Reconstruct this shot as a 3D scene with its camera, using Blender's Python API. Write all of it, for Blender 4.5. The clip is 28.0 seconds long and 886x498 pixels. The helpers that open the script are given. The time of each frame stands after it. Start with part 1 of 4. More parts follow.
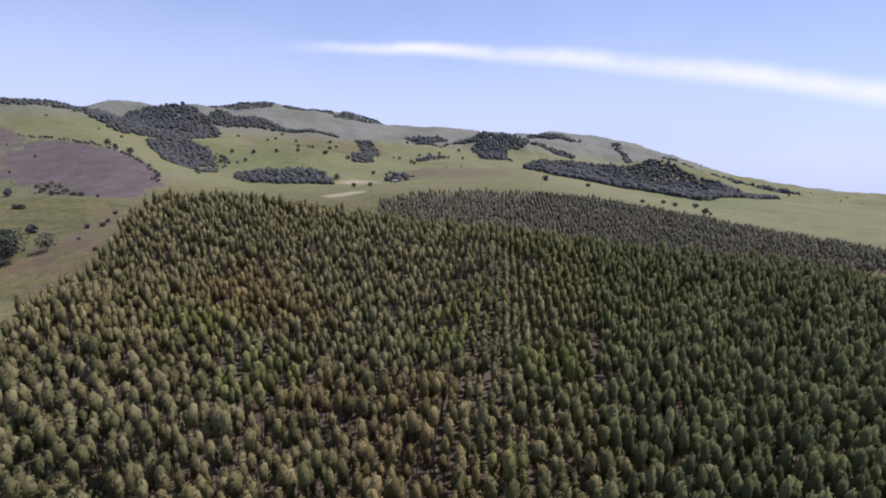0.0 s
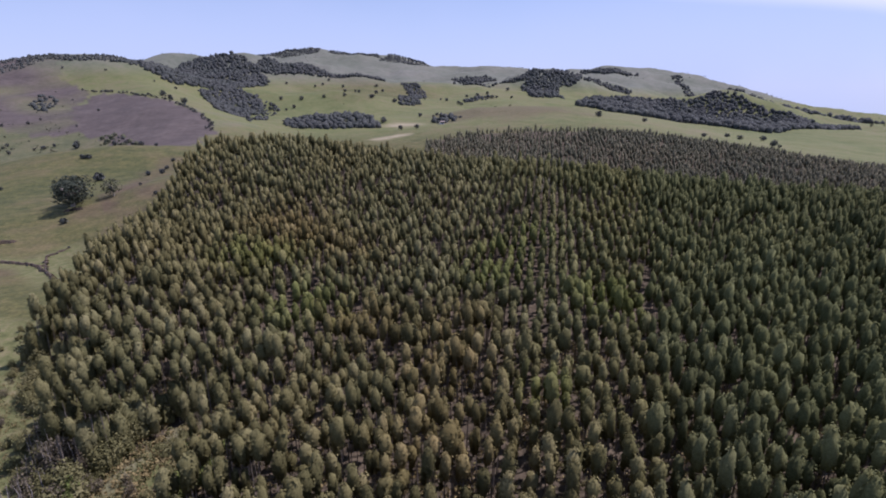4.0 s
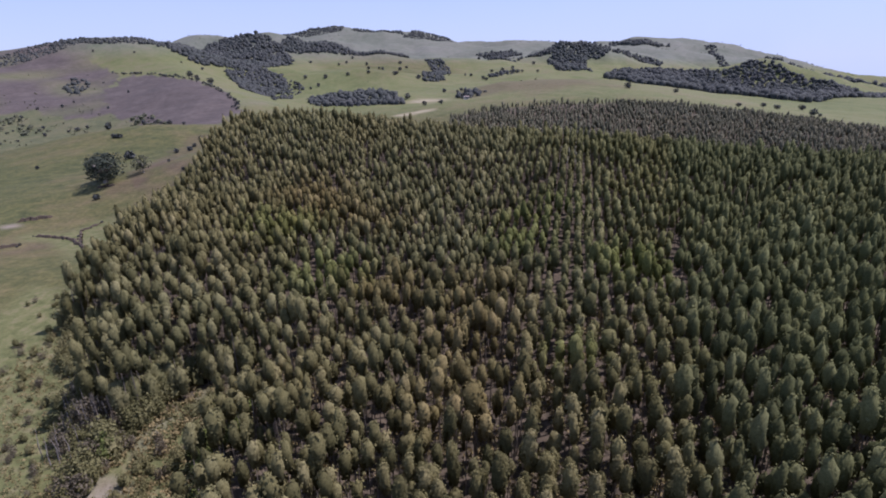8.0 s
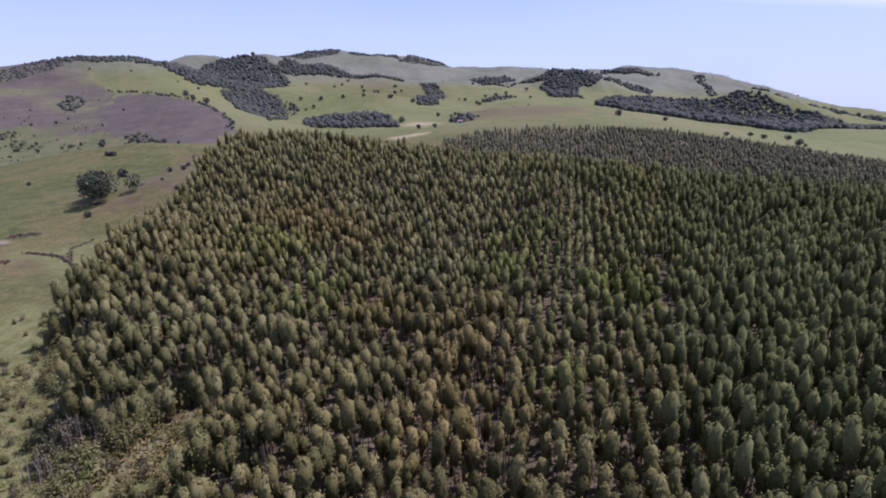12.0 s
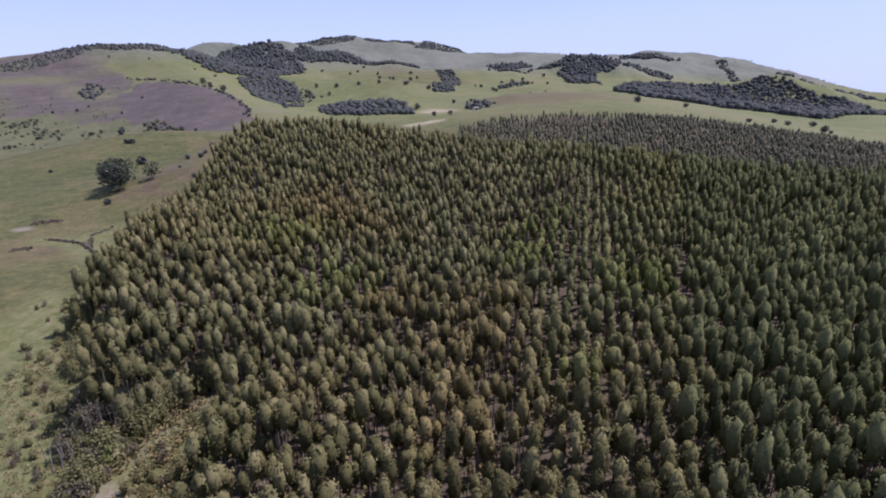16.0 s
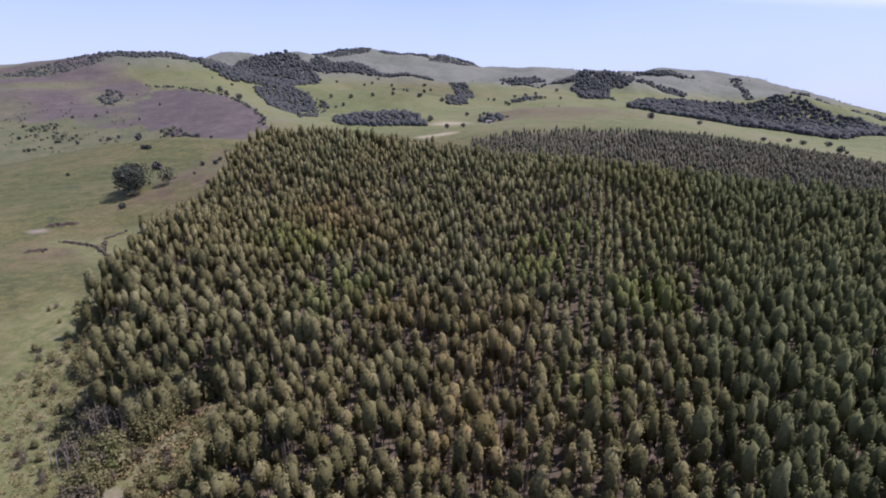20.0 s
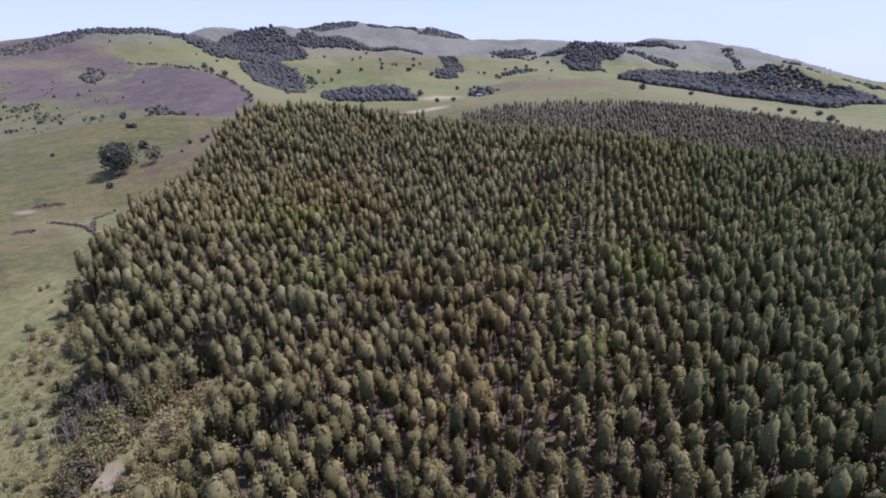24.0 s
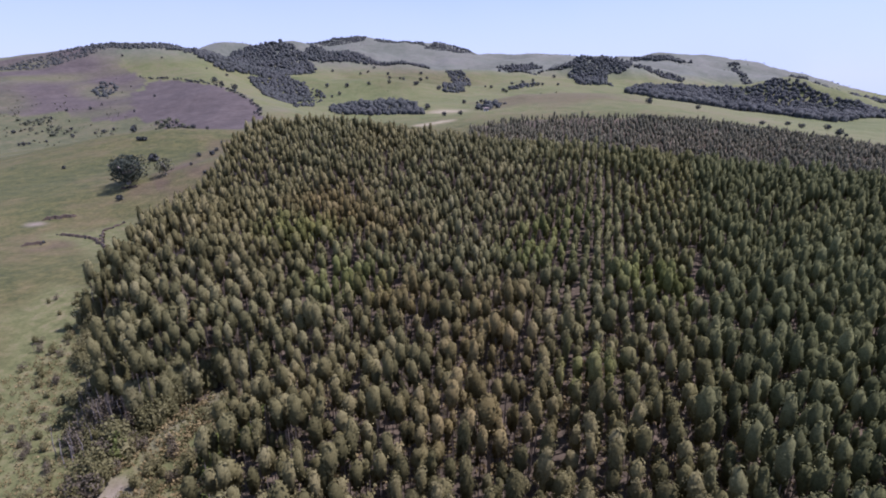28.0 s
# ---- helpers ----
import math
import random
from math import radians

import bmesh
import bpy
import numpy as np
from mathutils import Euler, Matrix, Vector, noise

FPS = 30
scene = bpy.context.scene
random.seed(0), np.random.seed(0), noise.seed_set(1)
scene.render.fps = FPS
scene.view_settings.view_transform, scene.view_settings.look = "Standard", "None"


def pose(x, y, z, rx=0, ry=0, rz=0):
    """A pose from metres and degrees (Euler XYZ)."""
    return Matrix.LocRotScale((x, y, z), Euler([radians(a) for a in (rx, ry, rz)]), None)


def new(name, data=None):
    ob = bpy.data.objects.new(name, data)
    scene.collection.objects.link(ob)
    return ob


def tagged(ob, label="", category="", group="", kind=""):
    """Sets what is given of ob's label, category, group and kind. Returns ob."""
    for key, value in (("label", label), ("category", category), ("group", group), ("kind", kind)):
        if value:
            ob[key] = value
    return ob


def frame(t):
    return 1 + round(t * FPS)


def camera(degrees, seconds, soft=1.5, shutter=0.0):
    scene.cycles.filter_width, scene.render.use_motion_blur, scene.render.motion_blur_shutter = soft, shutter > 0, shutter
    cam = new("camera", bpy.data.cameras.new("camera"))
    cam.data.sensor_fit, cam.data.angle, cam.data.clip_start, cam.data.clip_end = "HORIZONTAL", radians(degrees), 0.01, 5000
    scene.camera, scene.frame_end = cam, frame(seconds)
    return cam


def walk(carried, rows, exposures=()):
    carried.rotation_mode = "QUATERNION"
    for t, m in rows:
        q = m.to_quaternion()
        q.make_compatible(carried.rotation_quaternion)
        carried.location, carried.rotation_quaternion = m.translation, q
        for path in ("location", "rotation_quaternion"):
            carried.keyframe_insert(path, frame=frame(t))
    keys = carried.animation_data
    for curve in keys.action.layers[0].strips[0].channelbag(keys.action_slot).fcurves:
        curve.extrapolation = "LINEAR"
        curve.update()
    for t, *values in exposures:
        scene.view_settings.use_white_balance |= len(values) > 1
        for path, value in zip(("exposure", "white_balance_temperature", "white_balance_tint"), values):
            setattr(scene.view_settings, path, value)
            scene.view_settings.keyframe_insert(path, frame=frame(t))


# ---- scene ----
# The camera hovers over a eucalyptus plantation, swinging in the wind.
cam = camera(80.3, 28.0, soft=1.9)
PATH = [
    (0.0, -2.10, -0.07, 57.21, 78.77, -2.25, -6.96),
    (0.1, -1.93, -0.10, 57.01, 78.83, -0.81, -8.31),
    (0.2, -1.68, 0.04, 56.90, 76.23, 7.19, -11.19),
    (0.5, -0.98, 0.58, 56.60, 80.21, 8.31, -6.45),
    (1.0, -1.38, 1.61, 55.50, 74.64, -1.60, 6.09),
    (1.5, -1.76, 1.14, 54.35, 74.00, -1.21, 0.98),
    (2.0, -0.93, 0.46, 54.55, 73.33, 2.44, -4.83),
    (2.5, -0.43, 0.22, 54.61, 73.46, 1.23, -4.06),
    (3.0, -0.71, 0.51, 54.41, 73.03, 0.88, -2.11),
    (3.5, -0.67, 0.45, 54.20, 72.68, 0.08, -1.99),
    (5.5, -0.54, 0.62, 53.46, 73.03, -0.32, -1.29),
    (6.0, -0.51, 0.71, 53.01, 73.33, 0.32, -0.26),
    (6.5, -0.21, 0.73, 52.71, 74.54, 2.63, -0.59),
    (6.6, -0.10, 0.60, 52.40, 72.60, 1.60, -0.70),
    (6.7, 0.05, 0.35, 51.90, 68.20, 0.00, -0.90),
    (6.8, 0.18, 0.10, 51.50, 63.40, -2.40, -1.10),
    (6.9, 0.25, -0.08, 51.15, 66.07, -2.76, -1.24),
    (7.0, 0.07, -0.12, 50.99, 70.71, 0.60, -1.53),
    (7.5, -0.65, 0.62, 51.56, 76.04, 0.15, 1.88),
    (8.0, -0.10, 0.73, 51.49, 70.50, 1.24, 0.66),
    (8.5, -0.10, 0.29, 51.54, 71.87, 0.49, 0.22),
    (9.0, -0.24, 0.10, 51.75, 73.32, 0.66, -0.12),
    (9.5, -0.13, 0.16, 51.99, 72.66, 0.81, -0.18),
    (10.0, -0.07, 0.07, 51.87, 72.89, 0.29, -0.11),
    (10.5, -0.05, 0.21, 51.94, 72.69, 0.44, 0.13),
    (11.0, 0.00, -0.00, 52.00, 72.61, -0.00, 0.00),
    (11.5, 0.04, -0.02, 52.04, 72.82, -0.04, -0.00),
    (12.0, 0.03, 0.05, 52.10, 72.86, 0.17, 0.09),
    (12.5, 0.02, 0.16, 52.05, 72.87, 0.10, 0.47),
    (14.5, 0.08, 0.30, 52.13, 72.52, 0.46, 0.51),
    (15.0, -0.03, 0.47, 52.03, 72.61, -0.10, 1.39),
    (15.5, -0.03, 0.54, 52.14, 72.39, -0.38, 1.57),
    (16.0, 0.06, 0.75, 52.17, 71.52, 0.40, 1.74),
    (16.5, -0.08, 0.83, 51.56, 71.28, 0.42, 2.28),
    (17.0, -0.04, 0.85, 51.58, 71.56, -0.45, 3.09),
    (17.5, -0.01, 1.09, 51.80, 70.15, -0.05, 2.61),
    (18.0, -0.09, 0.80, 51.66, 71.01, -0.44, 2.17),
    (18.5, -0.02, 0.68, 51.66, 71.50, -0.60, 2.12),
    (19.0, 0.04, 0.58, 51.84, 71.17, 1.06, 0.64),
    (19.5, -0.01, 0.68, 51.81, 72.91, -1.32, 2.27),
    (20.0, -0.32, 1.17, 52.02, 72.80, -0.64, 3.13),
    (20.5, -0.16, 1.01, 51.85, 73.19, 0.50, 2.37),
    (21.0, -0.40, 1.42, 51.77, 72.41, -2.03, 4.52),
    (21.5, -0.44, 1.15, 51.58, 73.57, -0.19, 2.87),
    (23.5, -0.48, 0.82, 50.85, 69.71, -0.05, 2.67),
    (24.0, -0.44, 0.92, 51.23, 70.27, 0.08, 2.03),
    (24.5, -0.64, 0.93, 51.26, 71.89, 0.26, 2.58),
    (25.0, -0.71, 1.07, 51.53, 71.76, 0.82, 2.60),
    (25.5, -0.83, 1.05, 51.31, 70.32, 0.77, 2.99),
    (26.0, -0.87, 0.83, 51.24, 72.73, 0.33, 3.45),
    (26.5, -0.89, 0.98, 51.28, 70.83, -1.05, 3.58),
    (27.0, -0.72, 1.03, 51.33, 71.12, -0.95, 2.41),
    (27.5, -0.57, 1.15, 51.46, 72.10, -1.99, 2.30),
    (28.0, -0.64, 1.36, 51.30, 71.64, 0.09, 2.75),
]
walk(cam, [(t, pose(x, y, z, a, b, c)) for t, x, y, z, a, b, c in PATH],
     exposures=[(0.0, 0.27, 6000, 28), (1.0, -0.2, 5700, 35), (2.0, -0.05, 5800, 33), (3.0, 0.04, 5800, 31), (6.0, 0.22, 5950, 30), (8.0, 0.2, 5750, 30), (9.0, 0.27, 5950, 31),
                (12.0, 0.27, 5850, 30), (16.0, 0.28, 5800, 30), (19.0, 0.45, 5750, 31), (21.0, 0.22, 5900, 30), (23.0, 0.46, 5650, 34), (25.0, 0.48, 5650, 34),
                (27.0, 0.44, 5650, 34), (28.0, 0.36, 5650, 34)])

# ---- light: clear midday sky, sun high, ahead of the camera and to its right ----
SUN_ELEVATION, SUN_AZIMUTH = 61.0, 72.0          # azimuth in degrees clockwise from +y
world = bpy.data.worlds.new("world")
scene.world = world
world.use_nodes = True
wn, wl = world.node_tree.nodes, world.node_tree.links
wn.clear()
w_out = wn.new("ShaderNodeOutputWorld")
w_bg = wn.new("ShaderNodeBackground")
w_sky = wn.new("ShaderNodeTexSky")
w_sky.sky_type, w_sky.sun_disc = "NISHITA", False
w_sky.sun_elevation, w_sky.sun_rotation = radians(SUN_ELEVATION), radians(SUN_AZIMUTH)
w_sky.altitude, w_sky.air_density, w_sky.dust_density, w_sky.ozone_density = 900, 1.0, 0.15, 3.0
w_bg.inputs["Strength"].default_value = 0.10
# a long thin streak of high cloud across the sky
w_geo = wn.new("ShaderNodeTexCoord")


def w_math(op, a, b=None, clamp=False):
    n = wn.new("ShaderNodeMath")
    n.operation, n.use_clamp = op, clamp
    for i, v in enumerate((a, b)):
        if v is None:
            continue
        if hasattr(v, "links"):
            wl.new(v, n.inputs[i])
        else:
            n.inputs[i].default_value = v
    return n.outputs[0]


def w_map(v, a, b):
    """0 at a, 1 at b, eased between."""
    n = wn.new("ShaderNodeMapRange")
    n.interpolation_type = "SMOOTHSTEP"
    wl.new(v, n.inputs["Value"])
    n.inputs["From Min"].default_value, n.inputs["From Max"].default_value = a, b
    return n.outputs["Result"]


w_xyz = wn.new("ShaderNodeSeparateXYZ")
wl.new(w_geo.outputs["Generated"], w_xyz.inputs[0])
w_noise = wn.new("ShaderNodeTexNoise")
wl.new(w_geo.outputs["Generated"], w_noise.inputs["Vector"])
w_noise.inputs["Scale"].default_value, w_noise.inputs["Detail"].default_value = 9.0, 5.0
azim = w_math("MULTIPLY", w_math("ARCTAN2", w_xyz.outputs["X"], w_xyz.outputs["Y"]), 57.3)
elev = w_math("MULTIPLY", w_math("ARCSINE", w_xyz.outputs["Z"]), 57.3)
bow = w_math("SUBTRACT", azim, 7.3)
centre = w_math("SUBTRACT", 9.4, w_math("MULTIPLY", w_math("MULTIPLY", bow, bow), 0.0027))
centre = w_math("ADD", centre, w_math("MULTIPLY", w_math("SUBTRACT", w_noise.outputs["Fac"], 0.5), 1.1))
off = w_math("ABSOLUTE", w_math("SUBTRACT", elev, centre))
width = w_math("ADD", 0.8, w_math("MULTIPLY", w_map(azim, -8.0, 35.0), 0.8))
core = w_map(w_math("SUBTRACT", 1.0, w_math("DIVIDE", off, width)), 0.0, 1.0)
fade = w_math("MULTIPLY", w_map(azim, -12.0, 2.0), w_math("SUBTRACT", 1.0, w_map(azim, 55.0, 75.0)))
thick = w_math("MULTIPLY", w_math("MULTIPLY", core, fade), w_math("MULTIPLY", w_noise.outputs["Fac"], 1.05), True)
veil_noise = wn.new("ShaderNodeTexNoise")
wl.new(w_geo.outputs["Generated"], veil_noise.inputs["Vector"])
veil_noise.inputs["Scale"].default_value, veil_noise.inputs["Detail"].default_value = 3.5, 6.0
veil = w_math("ADD", w_math("SUBTRACT", 0.85, w_math("MULTIPLY", w_map(elev, 0.0, 14.0), 0.5)), w_math("MULTIPLY", w_math("SUBTRACT", veil_noise.outputs["Fac"], 0.45), 0.5), True)
w_mix = wn.new("ShaderNodeMix")
w_mix.data_type = "RGBA"
wl.new(veil, w_mix.inputs["Factor"])
wl.new(w_sky.outputs["Color"], w_mix.inputs["A"])
w_mix.inputs["B"].default_value = (4.9, 5.95, 7.9, 1)
w_white = wn.new("ShaderNodeMix")
w_white.data_type = "RGBA"
wl.new(thick, w_white.inputs["Factor"])
wl.new(w_mix.outputs["Result"], w_white.inputs["A"])
w_white.inputs["B"].default_value = (8.6, 8.9, 9.2, 1)
wl.new(w_white.outputs["Result"], w_bg.inputs["Color"])
wl.new(w_bg.outputs["Background"], w_out.inputs["Surface"])

sun_data = bpy.data.lights.new("sun", "SUN")
sun_data.energy, sun_data.angle, sun_data.color = 5.0, radians(0.53), (1.0, 0.95, 0.87)
sun = new("sun", sun_data)
saz, sel = radians(SUN_AZIMUTH), radians(SUN_ELEVATION)
sun_dir = Vector((math.sin(saz) * math.cos(sel), math.cos(saz) * math.cos(sel), math.sin(sel)))
sun.rotation_mode = "QUATERNION"
sun.rotation_quaternion = sun_dir.to_track_quat("Z", "Y")
sun.location = (0, 0, 400)


# ---- materials ----
def material(name, rough=0.8):
    m = bpy.data.materials.new(name)
    m.use_nodes = True
    nt = m.node_tree
    b = nt.nodes["Principled BSDF"]
    b.inputs["Roughness"].default_value = rough
    b.inputs["Specular IOR Level"].default_value = 0.25
    return m, nt, b


def n_noise(nt, scale, detail=3.0, rough=0.55, vec=None):
    n = nt.nodes.new("ShaderNodeTexNoise")
    n.inputs["Scale"].default_value, n.inputs["Detail"].default_value = scale, detail
    n.inputs["Roughness"].default_value = rough
    if vec is None:
        g = nt.nodes.new("ShaderNodeNewGeometry")
        vec = g.outputs["Position"]
    nt.links.new(vec, n.inputs["Vector"])
    return n.outputs["Fac"]


def n_ramp(nt, fac, stops):
    r = nt.nodes.new("ShaderNodeValToRGB")
    while len(r.color_ramp.elements) < len(stops):
        r.color_ramp.elements.new(0.5)
    for e, (p, c) in zip(r.color_ramp.elements, stops):
        e.position, e.color = p, (*c, 1)
    nt.links.new(fac, r.inputs["Fac"])
    return r.outputs["Color"]


def n_mix(nt, fac, a, b, kind="MIX"):
    m = nt.nodes.new("ShaderNodeMix")
    m.data_type, m.blend_type = "RGBA", kind
    for v, s in ((fac, "Factor"), (a, "A"), (b, "B")):
        if hasattr(v, "links"):
            nt.links.new(v, m.inputs[s])
        elif s == "Factor":
            m.inputs[s].default_value = v
        else:
            m.inputs[s].default_value = (*v, 1)
    return m.outputs["Result"]


def n_math(nt, op, a, b=None, clamp=False):
    n = nt.nodes.new("ShaderNodeMath")
    n.operation, n.use_clamp = op, clamp
    for i, v in enumerate((a, b)):
        if v is None:
            continue
        if hasattr(v, "links"):
            nt.links.new(v, n.inputs[i])
        else:
            n.inputs[i].default_value = v
    return n.outputs[0]


def n_attr(nt, name):
    a = nt.nodes.new("ShaderNodeAttribute")
    a.attribute_name = name
    return a.outputs["Fac"]


def n_bump(nt, b, height, strength, distance):
    n = nt.nodes.new("ShaderNodeBump")
    n.inputs["Strength"].default_value, n.inputs["Distance"].default_value = strength, distance
    nt.links.new(height, n.inputs["Height"])
    nt.links.new(n.outputs["Normal"], b.inputs["Normal"])


def leaf_material(name, dark, mid, light, patch_colour, patch_amount=0.5, tree_scale=0.22, source=""):
    """Foliage: tint changes from leaf to leaf, from crown to crown and over whole patches of the stand."""
    m, nt, b = material(name, 0.8)
    b.inputs["Specular IOR Level"].default_value = 0.1
    isl = nt.nodes.new("ShaderNodeNewGeometry").outputs["Random Per Island"]
    if source == "object":
        crown = nt.nodes.new("ShaderNodeObjectInfo").outputs["Random"]
    elif source:
        crown = n_attr(nt, source)
    else:
        crown = n_noise(nt, tree_scale, 1.0)
    mixed = n_math(nt, "ADD", n_math(nt, "ADD", 0.16, n_math(nt, "MULTIPLY", isl, 0.13)), n_math(nt, "MULTIPLY", crown, 0.45 if source else 0.62))
    col = n_ramp(nt, mixed, [(0.30, dark), (0.52, mid), (0.72, light)])
    patch = n_math(nt, "MULTIPLY", n_math(nt, "SUBTRACT", n_noise(nt, 0.022, 3.0), 0.42), 5.0, True)
    col = n_mix(nt, n_math(nt, "MULTIPLY", patch, patch_amount), col, n_mix(nt, 1.0, col, patch_colour, "MULTIPLY"))
    if source == "tint":
        col = n_mix(nt, n_attr(nt, "fresh"), col, n_mix(nt, 1.0, col, (0.96, 1.14, 0.74), "MULTIPLY"))
        col = n_mix(nt, n_attr(nt, "dull"), col, n_mix(nt, 1.0, col, (1.06, 0.94, 0.87), "MULTIPLY"))
    grain = n_noise(nt, 4.2, 3.0, 0.75)
    col = n_mix(nt, 1.0, col, n_ramp(nt, grain, [(0.32, (0.68, 0.68, 0.68)), (0.68, (1.3, 1.3, 1.3))]), "MULTIPLY")
    n_bump(nt, b, grain, 0.7, 0.12)
    nt.links.new(col, b.inputs["Base Color"])
    t = nt.nodes.new("ShaderNodeBsdfTranslucent")
    nt.links.new(col, t.inputs["Color"])
    s = nt.nodes.new("ShaderNodeMixShader")
    s.inputs[0].default_value = 0.18
    nt.links.new(b.outputs[0], s.inputs[1])
    nt.links.new(t.outputs[0], s.inputs[2])
    nt.links.new(s.outputs[0], nt.nodes["Material Output"].inputs["Surface"])
    return m


EUCALYPTUS = ((0.090, 0.087, 0.037), (0.150, 0.142, 0.062), (0.204, 0.189, 0.092), (1.12, 0.98, 0.90))
M_LEAF = leaf_material("eucalyptus_leaves", *EUCALYPTUS, source="object")
DEEP_GREEN = ((0.070, 0.073, 0.033), (0.120, 0.121, 0.055), (0.168, 0.164, 0.080), (1.06, 0.98, 0.92))      # darker green leaves for the eastern block
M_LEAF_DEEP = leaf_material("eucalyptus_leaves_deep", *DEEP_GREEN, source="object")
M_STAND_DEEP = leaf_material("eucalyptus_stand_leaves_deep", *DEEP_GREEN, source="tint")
M_STAND = leaf_material("eucalyptus_stand_leaves", *EUCALYPTUS, source="tint")
M_OLIVE = leaf_material("olive_shrub_leaves", *EUCALYPTUS)
M_DRY_HERB = leaf_material("dry_herb_leaves", (0.150, 0.116, 0.054), (0.228, 0.180, 0.084), (0.300, 0.242, 0.120), (1.1, 1.0, 0.9), 0.3, 0.4)
M_SCRUB = leaf_material("hill_scrub_leaves", (0.064, 0.070, 0.046), (0.100, 0.106, 0.068), (0.145, 0.142, 0.095), (1.1, 1.0, 0.9), 0.4, 0.1)
M_LEAF_FAR = leaf_material("far_plantation_leaves", (0.098, 0.098, 0.062), (0.145, 0.139, 0.090), (0.200, 0.184, 0.122), (1.12, 1.0, 0.94), 0.4, source="tint")
# blue raised in these leaf colours, in place of haze over the woods
M_NATIVE = leaf_material("native_wood_leaves", (0.060, 0.064, 0.063), (0.080, 0.084, 0.080), (0.102, 0.105, 0.097), (0.9, 1.0, 0.9), 0.4, 0.1)
M_DARK_TREE = leaf_material("dark_tree_leaves", (0.028, 0.034, 0.026), (0.050, 0.058, 0.044), (0.085, 0.092, 0.066), (0.9, 1.0, 0.9), 0.4, 0.3)
M_BUSH = leaf_material("shrub_leaves", (0.060, 0.080, 0.022), (0.112, 0.138, 0.040), (0.175, 0.196, 0.066), (1.2, 1.0, 0.8), 0.4)
M_DRY = leaf_material("dry_twigs", (0.078, 0.066, 0.044), (0.125, 0.106, 0.072), (0.178, 0.152, 0.106), (1.1, 1.0, 0.9), 0.4)


def bark_material(name, a, b_):
    m, nt, b = material(name, 0.85)
    f = n_noise(nt, 1.6, 4.0)
    nt.links.new(n_ramp(nt, f, [(0.3, a), (0.7, b_)]), b.inputs["Base Color"])
    n_bump(nt, b, n_noise(nt, 12.0), 0.4, 0.02)
    return m


M_BARK = bark_material("pale_bark", (0.10, 0.082, 0.064), (0.23, 0.195, 0.16))
M_DEAD = bark_material("dead_bark", (0.17, 0.15, 0.13), (0.33, 0.30, 0.27))
M_BARK_DARK = bark_material("dark_bark", (0.07, 0.055, 0.045), (0.17, 0.145, 0.12))


